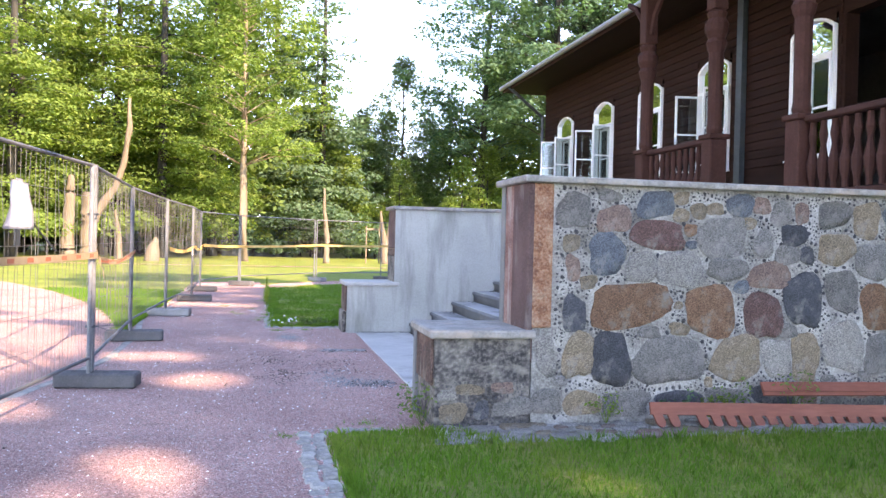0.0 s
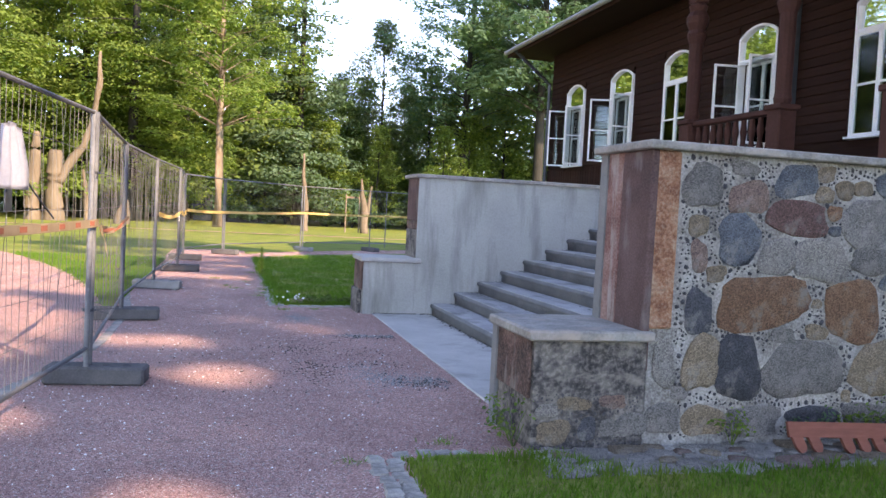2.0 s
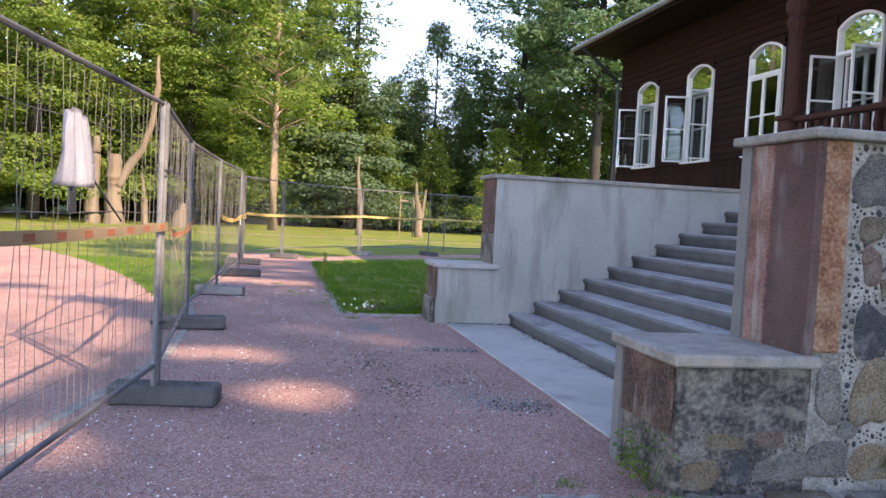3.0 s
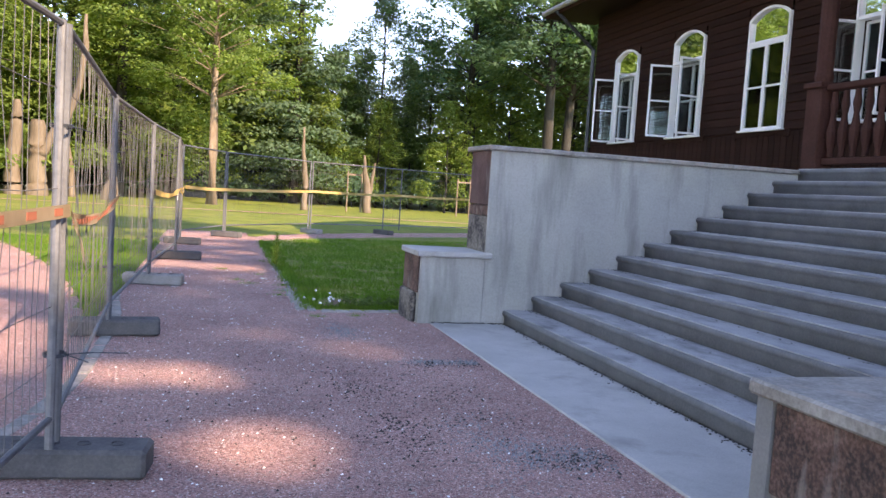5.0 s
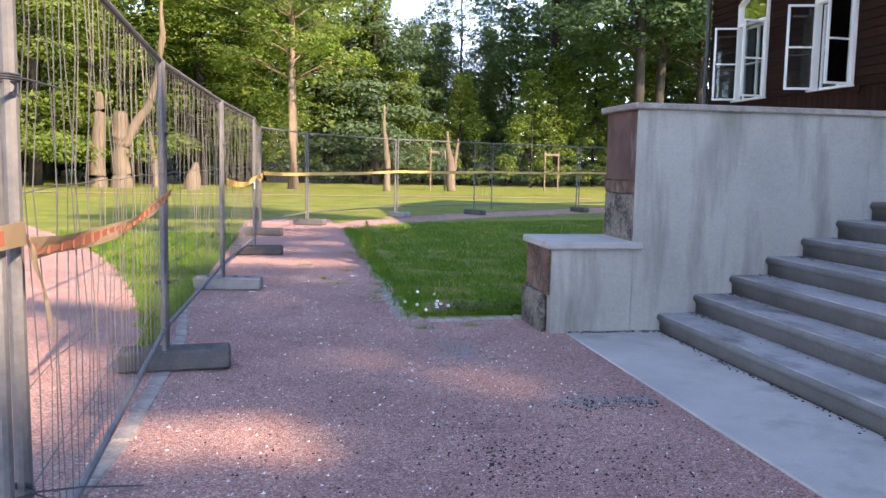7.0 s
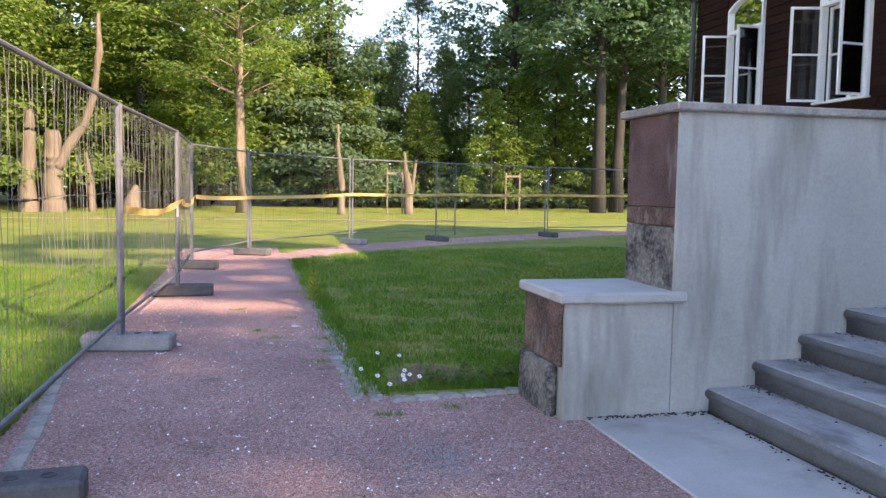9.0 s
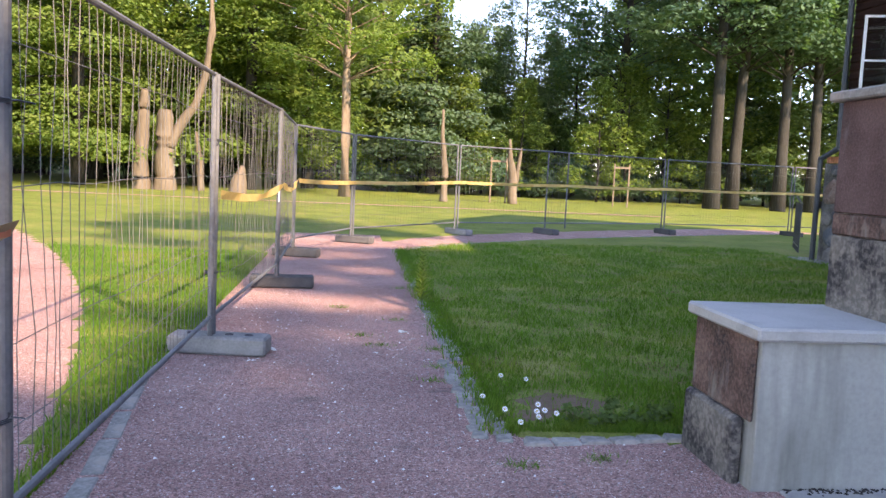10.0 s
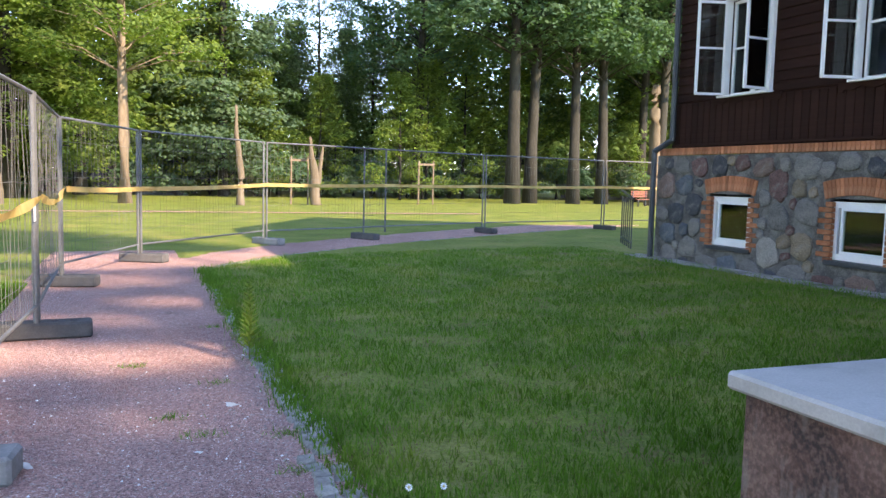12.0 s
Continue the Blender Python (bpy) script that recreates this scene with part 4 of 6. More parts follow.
def conifer(seed, height, trunk_r, crown_base, crown_r, leaf, bark, leaves=8000, size=0.17, label=""):
    """A tree of drooping tiers of sprays."""
    rng = random.Random(seed)
    t = thing("tree", label, "tree", group="park trees")
    bm = bmesh.new()
    tube(bm, (0, 0, -0.1), (0, 0, height), trunk_r, 0.03, 9)
    blobs = []
    z = crown_base
    while z < height:
        u = (z - crown_base) / (height - crown_base)
        r = crown_r * (1 - u) ** 0.8 + 0.25
        k = max(3, int(6 * (1 - u)) + 2)
        for i in range(k):
            ang = rng.uniform(0, 6.283)
            rr = r * rng.uniform(0.6, 1.05)
            tip = Vector((rr * math.cos(ang), rr * math.sin(ang), z - rr * 0.16 + rng.uniform(-0.3, 0.3)))
            if i % 2 == 0:
                sweep(bm, [(0, 0, z), tuple(tip * 0.55 + Vector((0, 0, z * 0.45 + 0.05))), tuple(tip)], [0.05 * (1 - u) + 0.015, 0.03, 0.01], 4)
            for q in (0.45, 0.85):
                blobs.append((tip.x * q, tip.y * q, z + (tip.z - z) * q, rr * 0.3 + 0.2, rr * 0.3 + 0.2, 0.2 + rr * 0.06))
        z += rng.uniform(0.55, 0.85) * (0.6 + height / 40)
    part("trunk", bm, bark, t, smooth=True)
    v, f = leaf_cloud(rng, blobs, leaves, size, 0.35)
    crown = new("crown", mesh_of("crown", v, f, leaf))
    crown.parent = t
    return t


def bush(seed, w, h, leaf, leaves=1500, size=0.12, label="dense green shrub at the wood's edge, leaves darkened for canopy shade"):
    rng = random.Random(seed)
    t = thing("bush", label, "bush", group="wood edge shrubs")
    bm = bmesh.new()
    blobs = []
    for k in range(9):
        a = rng.uniform(0, 6.28)
        tip = (w * 0.5 * math.cos(a) * rng.random(), w * 0.5 * math.sin(a) * rng.random(), h * rng.uniform(0.3, 0.85))
        sweep(bm, [(0, 0, -0.05), (tip[0] * 0.4, tip[1] * 0.4, tip[2] * 0.6), tip], [0.03, 0.02, 0.008], 4)
        blobs.append((*tip, w * 0.24, w * 0.24, h * 0.26))
    part("stem", bm, M["bark"], t)
    v, f = leaf_cloud(rng, blobs, leaves, size)
    c = new("foliage", mesh_of("foliage", v, f, leaf))
    c.parent = t
    return t


FARZ = 0.01
LIME_L = "tall green broadleaf tree at the edge of the lawn"
kinds = {
    "pale": broadleaf(3, 24, 0.24, 6.2, 4.6, M["leaf_light"], M["birchbark"], 34000, 0.095, 190, 0.3, "tall pale-barked tree with sunlit yellow-green leaves", clump=(0.11, 0.22)),
    "spruce": conifer(5, 27, 0.34, 2.6, 5.2, M["leaf_light"], M["bark"], 36000, 0.105, "tall sunlit tree with layered drooping branches"),
    "lime": broadleaf(7, 30, 0.34, 8.5, 6.6, M["leaf_dark"], M["bark"], 32000, 0.13, 210, 0.6, "tall old broadleaf tree with a grey trunk and dark crown", top=0.85, clump=(0.09, 0.18)),
    "open": broadleaf(23, 27, 0.45, 9, 5.2, M["leaf_dark"], M["bark"], 9000, 0.2, 42, 0.4, "unseen open-crowned broadleaf tree, added to shade the path", clump=(0.15, 0.3)),
    "shady": broadleaf(37, 27, 0.36, 7, 5.5, M["leaf_dark"], M["bark"], 12000, 0.19, 110, 0.5, "unseen dense-crowned tree, added to shade the house and path"),
    "mid": broadleaf(11, 20, 0.25, 2.5, 5.0, M["leaf_mid"], M["bark"], 12000, 0.16, 120, 0.3, "dense mid-green woodland tree"),
    "dark": conifer(13, 26, 0.3, 2.0, 4.2, M["leaf_blue"], M["bark"], 22000, 0.13, "tall dark green spruce in the wood"),
    "poplar": broadleaf(17, 18.4, 0.2, 1.5, 4.3, M["leaf_far"], M["bark"], 28000, 0.1, 240, 0.1, "broad domed pale green tree behind the others", top=2.1, clump=(0.13, 0.25)),
    # light leaf colour gives these young trees their sunlit look
    "sapling": broadleaf(29, 9, 0.1, 0.6, 2.8, M["leaf_light"], M["bark"], 7000, 0.095, 70, 0.2, "young tree in the undergrowth, yellow-green leaves lightened to look sunlit"),
    "young": broadleaf(19, 10, 0.12, 0.8, 3.0, M["leaf_mid"], M["bark"], 7000, 0.1, 64, 0.2, "young yellow-green tree in the undergrowth")}
used = set()


def tree(kind, x, y, s=1.0, rz=0.0, sz=1.0):
    m = pose(x, y, FARZ, 0, 0, rz) @ Matrix.Diagonal((s, s, s * sz, 1))
    src = kinds[kind]
    if kind not in used:
        used.add(kind)
        src.matrix_world = m
        return src
    c = copy_thing(src, pose(x, y, FARZ, 0, 0, rz))
    c.scale = (s, s, s * sz)
    return c


# the single trees that stand out
tree("pale", -1.4, 42.5, 1.0, 20)
tree("spruce", -6.5, 47, 1.05, 0)
tree("spruce", -14, 43, 1.0, 70)
tree("spruce", -20.5, 48, 1.1, 200)
tree("pale", -11, 52, 1.05, 120)
tree("dark", 4.0, 55, 1.1, 10)
tree("dark", 0.5, 58, 1.15, 100)
tree("poplar", 11.3, 62, 0.93, 0)
tree("poplar", 8.6, 67, 0.72, 80)
tree("poplar", 15.4, 70, 0.72, 160)
tree("mid", 11.5, 72, 0.7, 10)
tree("spruce", -25, 44, 1.0, 30)
tree("mid", -30, 51, 1.25, 60)
tree("spruce", -34, 57, 1.1, 90)
tree("mid", 16.5, 66, 0.72, 40)
tree("lime", 19.9, 48.0, 1.12, 0)
tree("lime", 21.7, 49.2, 1.05, 100)
tree("lime", 24.5, 48.8, 1.0, 210)
tree("lime", 26.8, 49.2, 1.0, 300)
tree("lime", 31.3, 49.5, 1.05, 75)
tree("lime", 16.2, 54.5, 0.95, 160)
tree("spruce", -9.5, 49, 1.0, 150)
tree("mid", -3.8, 54, 1.3, 10)
tree("mid", -16.5, 54, 1.35, 200)
tree("mid", -23, 53, 1.3, 100)
tree("lime", 33.0, 54, 1.0, 30)
tree("lime", 36.8, 55.0, 1.1, 140)
rng = random.Random(42)
for k in range(34):
    x = -38 + k * 2.6 + rng.uniform(-1, 1)
    y = 58 + rng.uniform(0, 16)
    if 0.1 * y < x < 0.31 * y:
        tree("mid", x, y + 10, rng.uniform(0.5, 0.66), rng.uniform(0, 360))
    else:
        tree(rng.choice(["mid", "dark", "mid", "poplar"]), x, y, rng.uniform(0.9, 1.15), rng.uniform(0, 360))
for k in range(26):
    x = -32 + k * 2.9 + rng.uniform(-1, 1)
    tree("young", x, 57 + rng.uniform(-1, 5), rng.uniform(0.6, 1.1), rng.uniform(0, 360))
for k in range(22):
    tree("sapling", -24 + k * 3.1 + rng.uniform(-1, 1), (57 if k < 12 else 53.5) + rng.uniform(-2, 5), rng.uniform(0.6, 1.3), rng.uniform(0, 360))
# dark leaf colours here stand in for the shade under the canopy
bushes = [bush(31, 3.4, 2.6, M["leaf_dark"], 2600), bush(33, 2.8, 1.9, M["leaf_blue"], 2200)]
for k in range(30):
    x = -30 + k * 2.4 + rng.uniform(-0.8, 0.8)
    y = 54 + rng.uniform(0, 4)
    if k < 2:
        bushes[k].matrix_world = pose(x, y, 0)
    else:
        c = copy_thing(bushes[k % 2], pose(x, y, 0, 0, 0, rng.uniform(0, 360)))

# unseen trees on the sunny side, added to shade the house and path;
# leaves are cut away so sun falls on chosen gravel, road and lawn spots
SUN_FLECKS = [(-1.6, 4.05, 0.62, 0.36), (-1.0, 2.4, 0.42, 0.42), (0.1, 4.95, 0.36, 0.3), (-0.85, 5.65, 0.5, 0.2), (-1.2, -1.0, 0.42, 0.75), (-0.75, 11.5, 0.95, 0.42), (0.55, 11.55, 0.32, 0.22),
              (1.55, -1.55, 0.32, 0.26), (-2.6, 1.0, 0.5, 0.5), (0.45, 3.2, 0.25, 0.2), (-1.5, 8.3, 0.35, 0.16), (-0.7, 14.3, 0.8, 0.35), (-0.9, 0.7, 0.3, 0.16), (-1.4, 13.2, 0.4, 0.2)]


def cut_for_sun(x, y):
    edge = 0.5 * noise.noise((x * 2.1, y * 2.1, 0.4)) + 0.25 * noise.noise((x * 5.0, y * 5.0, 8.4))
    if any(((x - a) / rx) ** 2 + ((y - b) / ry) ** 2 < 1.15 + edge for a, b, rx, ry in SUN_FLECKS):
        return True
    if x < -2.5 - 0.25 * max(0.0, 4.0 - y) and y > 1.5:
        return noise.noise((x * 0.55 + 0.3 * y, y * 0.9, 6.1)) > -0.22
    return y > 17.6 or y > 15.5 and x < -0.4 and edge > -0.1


# copies a tree, then drops the leaves that would shade the chosen spots
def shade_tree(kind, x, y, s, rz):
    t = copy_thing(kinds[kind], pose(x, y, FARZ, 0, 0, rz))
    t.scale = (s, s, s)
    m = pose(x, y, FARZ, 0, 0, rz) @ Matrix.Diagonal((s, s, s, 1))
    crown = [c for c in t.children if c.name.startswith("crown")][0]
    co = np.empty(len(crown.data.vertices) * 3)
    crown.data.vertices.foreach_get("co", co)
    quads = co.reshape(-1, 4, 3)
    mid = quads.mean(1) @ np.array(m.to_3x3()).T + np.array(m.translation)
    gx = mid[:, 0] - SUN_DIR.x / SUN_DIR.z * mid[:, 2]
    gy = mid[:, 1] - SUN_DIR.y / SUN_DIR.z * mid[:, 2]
    keep = np.array([not (-12 < a < 7 and -6 < b < 20 and cut_for_sun(a, b)) for a, b in zip(gx, gy)])
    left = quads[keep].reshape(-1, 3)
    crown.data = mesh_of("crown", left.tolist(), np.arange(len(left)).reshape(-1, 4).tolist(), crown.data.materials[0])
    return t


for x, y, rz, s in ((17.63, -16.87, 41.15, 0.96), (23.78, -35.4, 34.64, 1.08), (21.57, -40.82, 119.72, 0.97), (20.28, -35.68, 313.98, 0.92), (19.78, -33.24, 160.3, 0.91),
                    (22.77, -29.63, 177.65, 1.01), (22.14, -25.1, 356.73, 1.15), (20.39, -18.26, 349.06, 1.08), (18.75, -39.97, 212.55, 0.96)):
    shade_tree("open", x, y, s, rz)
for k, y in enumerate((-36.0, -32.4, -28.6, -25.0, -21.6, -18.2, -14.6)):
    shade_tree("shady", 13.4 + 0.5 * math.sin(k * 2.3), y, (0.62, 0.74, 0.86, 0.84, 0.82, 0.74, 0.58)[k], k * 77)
for k in range(5):
    tree("mid", 26.5 + math.sin(k * 1.7), -40 + k * 5.0, 1.15, k * 61)
for kind, x, y in (("open", 16.5, -44.0), ("shady", 12.5, -40.5)):   # the two that the others were grown from
    kinds[kind].matrix_world = pose(x, y, FARZ)

# unseen trees beyond the road, behind the left shoulder, added to fill window reflections
for k in range(11):
    tree(rng.choice(["mid", "spruce", "lime"]), -27 + rng.uniform(-4, 3), -22 + k * 6.0, rng.uniform(0.85, 1.1), rng.uniform(0, 360))
# the depth of the wood behind the edge trees
wood = []
rw = random.Random(5)
for k in range(150):
    x = -75 + k * 1.15 + rw.uniform(-1, 1)
    y = 84 + rw.uniform(-6, 8)
    top_h = 9.0 if 0.1 * y < x + 2 and x < 0.30 * y else 17.0
    wood += [(x, y, h0, 3.0, 2.4, 2.6) for h0 in np.arange(1.0, top_h * rw.uniform(0.75, 1.1), 2.6)]
v, f = leaf_cloud(rw, wood, 52000, 0.42)
tagged(new("far_woods", mesh_of("far_woods", v, f, M["leaf_dark"])), "dark deep woodland behind the edge trees", "woods", kind="stuff")

# ---------- field stones of the near wall ----------
def stone_mesh(seed, w, h, depth, mat, seg=16, blocky=3.6):
    """An irregular rounded face stone in the xz plane, its face towards -y."""
    rng = random.Random(seed)
    ph = [rng.uniform(0, 6.28) for _ in range(3)]
    verts, faces = [], []
    lev = [(1.0, 0.0), (0.99, -depth * 0.7), (0.94, -depth * 1.0), (0.5, -depth * 1.1)]
    for s, y in lev:
        for k in range(seg):
            a = 2 * math.pi * k / seg
            c, sn = math.cos(a), math.sin(a)
            r = (abs(c) ** blocky + abs(sn) ** blocky) ** (-1 / blocky)
            r *= 1 + 0.07 * math.sin(2 * a + ph[0]) + 0.07 * math.sin(3 * a + ph[1]) + 0.04 * math.sin(5 * a + ph[2]) + rng.uniform(-0.05, 0.05)
            verts.append((c * r * w / 2 * s, y + rng.uniform(-0.006, 0.004), sn * r * h / 2 * s))
    verts.append((0, -depth * 1.15, 0))
    n = len(lev)
    for j in range(n - 1):
        for k in range(seg):
            faces.append((j * seg + k, j * seg + (k + 1) % seg, (j + 1) * seg + (k + 1) % seg, (j + 1) * seg + k))
    for k in range(seg):
        faces.append(((n - 1) * seg + k, (n - 1) * seg + (k + 1) % seg, n * seg))
    return mesh_of("stone", verts, faces, mat, True)


COURSES = [
    [(2.02, 1.72, 0.26, 0.28, "grey"), (2.32, 1.85, 0.21, 0.09, "grey"), (2.37, 1.66, 0.27, 0.20, "pink"), (2.73, 1.79, 0.30, 0.20, "blue"), (2.96, 1.85, 0.13, 0.10, "tan"), (2.96, 1.71, 0.14, 0.10, "tan"), (3.12, 1.75, 0.15, 0.12, "tan"), (3.27, 1.77, 0.14, 0.10, "tan"), (3.51, 1.81, 0.23, 0.19, "blue"), (3.71, 1.81, 0.15, 0.14, "pink"), (3.90, 1.75, 0.19, 0.19, "grey"), (4.10, 1.76, 0.13, 0.16, "pink")],
    [(2.76, 1.54, 0.45, 0.23, "plum"), (3.35, 1.53, 0.41, 0.33, "grey"), (3.05, 1.59, 0.10, 0.10, "rust"), (3.60, 1.66, 0.11, 0.09, "tan"), (3.74, 1.49, 0.18, 0.22, "grey"), (4.03, 1.57, 0.22, 0.18, "dark"), (2.31, 1.38, 0.30, 0.31, "blue"), (2.00, 1.46, 0.14, 0.13, "tan"), (2.02, 1.26, 0.11, 0.20, "pink"), (2.62, 1.27, 0.26, 0.24, "pale"), (2.97, 1.26, 0.41, 0.27, "pale"), (3.40, 1.27, 0.35, 0.18, "grey"), (3.80, 1.22, 0.38, 0.21, "pink"), (3.97, 1.40, 0.25, 0.15, "grey"), (4.16, 1.40, 0.13, 0.14, "dark"), (3.54, 1.12, 0.13, 0.11, "blue")],
    [(2.53, 0.96, 0.67, 0.33, "rust"), (3.26, 0.92, 0.43, 0.40, "rust"), (2.04, 0.89, 0.19, 0.27, "dark"), (4.14, 1.02, 0.33, 0.45, "dark"), (3.75, 0.88, 0.33, 0.36, "plum"), (3.99, 0.75, 0.17, 0.12, "grey"), (2.97, 0.77, 0.17, 0.10, "tan"), (2.70, 0.74, 0.19, 0.09, "grey")],
    [(2.37, 0.52, 0.32, 0.40, "dark"), (2.09, 0.56, 0.25, 0.35, "tan"), (2.88, 0.51, 0.58, 0.38, "grey"), (3.51, 0.52, 0.43, 0.36, "tan"), (4.17, 0.52, 0.27, 0.39, "tan"), (3.89, 0.52, 0.26, 0.29, "pale"), (1.81, 0.55, 0.15, 0.28, "pale")],
    [(2.51, 0.16, 0.40, 0.19, "grey"), (2.13, 0.17, 0.31, 0.19, "tan"), (2.99, 0.17, 0.42, 0.16, "dark"), (1.82, 0.19, 0.24, 0.19, "grey"), (3.42, 0.19, 0.36, 0.15, "grey"), (3.87, 0.21, 0.38, 0.17, "dark")],
]
BEYOND = [
    [(4.42, 1.76, 0.30, 0.22, "grey"), (4.75, 1.72, 0.26, 0.28, "tan"), (5.1, 1.75, 0.34, 0.22, "blue"), (5.45, 1.74, 0.26, 0.26, "grey"), (4.45, 1.46, 0.34, 0.26, "tan"), (4.85, 1.36, 0.36, 0.32, "grey")],
    [(5.3, 1.40, 0.42, 0.34, "pink"), (4.52, 1.1, 0.30, 0.34, "grey"), (4.9, 0.96, 0.36, 0.36, "rust"), (5.35, 0.98, 0.42, 0.36, "dark"), (4.55, 0.62, 0.36, 0.42, "pale"), (5.0, 0.55, 0.42, 0.34, "grey"), (5.45, 0.5, 0.36, 0.4, "tan")],
]
face_stones = []


def face_stone(n, x, z, w, h, tone, depth):
    r = random.Random(n * 7 + 1)
    place("stone", stone_mesh(100 + n, w, h, depth, M["st_" + tone], 18, r.uniform(2.5, 4.2)), near_wall, pose(x, NEAR0 + 0.032, z, 0, r.uniform(-6, 6), 0))
    face_stones.append((x, z, w * 0.5, h * 0.5))


for n, (x, z, w, h, tone) in enumerate([s for c in COURSES + BEYOND for s in c]):
    face_stone(n, x, z, w * 1.08, h * 1.08, tone, 0.014)
# small stones that fill the wide joints
rf = random.Random(91)
for size in (0.075, 0.055, 0.042):
    for _ in range(2500):
        x, z = rf.uniform(WALL_L + 0.3, 5.55), rf.uniform(0.08, 1.84)
        w, h = size * rf.uniform(0.9, 1.5), size * rf.uniform(0.75, 1.1)
        if len(face_stones) < 190 and all((abs(x - a) / (w + c + 0.016)) ** 2.6 + (abs(z - b) / (h + d + 0.016)) ** 2.6 > 1.0 for a, b, c, d in face_stones):
            face_stone(400 + len(face_stones), x, z, w * 2, h * 2, rf.choice(["grey", "pale", "tan", "grey", "pink", "blue", "dark", "grey"]), 0.012)
part("quoin", boxed(WALL_L + 0.03, NEAR0 + 0.002, 0.78, WALL_L + 0.2, NEAR0 + 0.1, WALL_T - 0.058, bevel=0.012), M["orange_stone"], near_wall, "rough orange corner stone")


def chips_between(stones, x0, x1, z0, z1, tries, seed, y, size, keep=None):
    """Small joint chips pressed into the mortar between the face stones."""
    rng = random.Random(seed)
    put_down, verts, faces = [], [], []
    cell = {}
    for _ in range(tries):
        x, z = rng.uniform(x0, x1), rng.uniform(z0, z1)
        near = 9.0
        for sx, sz, sw, sh in stones:
            d = ((abs(x - sx) / (sw + 0.012)) ** 2.8 + (abs(z - sz) / (sh + 0.012)) ** 2.8)
            near = min(near, d)
            if near < 1.06:
                break
        if near < 1.12 or near > 14 or (keep and not keep(x, z)):
            continue
        key = (int(x / 0.05), int(z / 0.05))
        own = size * rng.choice((0.45, 0.6, 0.8, 1.0, 1.3))
        if any((x - px) ** 2 + (z - pz) ** 2 < (0.62 * (own + po)) ** 2 for i in (-1, 0, 1) for j in (-1, 0, 1) for px, pz, po in cell.get((key[0] + i, key[1] + j), ())):
            continue
        cell.setdefault(key, []).append((x, z, own))
        a0, rx, rz = rng.uniform(0, 3.14), own * rng.uniform(0.5, 0.8), own * rng.uniform(0.36, 0.58)
        i = len(verts)
        for k in range(6):
            a = 6.283 * k / 6
            u, v = rx * math.cos(a) * rng.uniform(0.75, 1.2), rz * math.sin(a) * rng.uniform(0.75, 1.2)
            verts.append((x + u * math.cos(a0) - v * math.sin(a0), y + 0.004, z + u * math.sin(a0) + v * math.cos(a0)))
        verts.append((x, y - 0.012, z))
        faces += [(i + k, i + (k + 1) % 6, i + 6) for k in range(6)]
    return verts, faces


v, f = chips_between(face_stones, WALL_L + 0.24, 5.6, 0.06, 1.9, 60000, 5, NEAR0 + 0.028, 0.03)
ob = new("joint_chips", mesh_of("joint_chips", v, f, M["chip"]))
ob.parent = near_wall
tagged(ob, "dark stone chips pressed into the mortar", kind="stuff")
# broken foot of the near pedestal: rubble showing through the plaster
ped_st = []
rngp = random.Random(8)
for n, (x, z, w, h, tone) in enumerate([(1.18, 0.30, 0.24, 0.08, "tan"), (1.45, 0.31, 0.18, 0.09, "pink"), (1.28, 0.14, 0.12, 0.15, "dark"), (1.05, 0.12, 0.22, 0.16, "tan"),
                                        (1.58, 0.16, 0.22, 0.16, "grey"), (1.0, 0.26, 0.14, 0.09, "pale"), (1.44, 0.14, 0.14, 0.12, "grey")]):
    place("stone", stone_mesh(300 + n, w, h, 0.007, M["st_" + tone]), ped_near, pose(x, NEAR0 + 0.004, z))
    ped_st.append((x, z, w / 2, h / 2))
v, f = chips_between(ped_st, 0.93, WALL_L, 0.03, 0.36, 4000, 6, NEAR0, 0.022)
ob = new("joint_chips", mesh_of("joint_chips", v, f, M["chip"]))
ob.parent = ped_near
tagged(ob, "dark stone chips in broken plaster", kind="stuff")

# flat stone apron along the foot of the wall
apron_row = thing("stone_apron", "strip of flat trodden field stones at the wall foot", "paving", kind="structure")
part("bedding", boxed(0.88, -0.52, -0.1, 6.5, 0.02, 0.012), M["mortar"], apron_row, "sandy bedding")
rngp = random.Random(21)
laid = []
for _ in range(2600):
    x, y, r = rngp.uniform(0.95, 5.6), rngp.uniform(-0.47, -0.03), rngp.choice([0.05, 0.065, 0.08, 0.1, 0.12])
    if all((x - a) ** 2 / 1.35 ** 2 + (y - b) ** 2 > (0.86 * (r + c)) ** 2 for a, b, c in laid):
        laid.append((x, y, r))
for n, (x, y, r) in enumerate(laid):
    tone = rngp.choice(["tan", "pale", "pink", "tan", "pale", "pale"])
    place("stone", stone_mesh(500 + n, r * 2.4, r * 1.9, 0.016, M["st_" + tone], 9), apron_row, pose(x, y, 0.012, -90, 0, rngp.uniform(-15, 15)))

# ---------- basement stones and bricks ----------
rngp = random.Random(77)
bstones = []


def blocked(y, z, w, h):
    for a, b in BWINS:
        if a - 0.16 - w < y < b + 0.16 + w and 0.32 - h < z < 1.56 + h:
            return True
    return False


for size in (0.21, 0.17, 0.13, 0.10, 0.075):
    for _ in range(1600):
        y, z = rngp.uniform(8.2, 16.9), rngp.uniform(0.08, 1.86)
        w, h = size * rngp.uniform(0.85, 1.2), size * rngp.uniform(0.75, 1.05)
        if y + w > 17.0 or z + h > 1.92 or blocked(y, z, w, h):
            continue
        if all(((y - a) / (w + c + 0.012)) ** 2 + ((z - b) / (h + d + 0.012)) ** 2 > 0.95 for a, b, c, d in bstones):
            bstones.append((y, z, w, h))
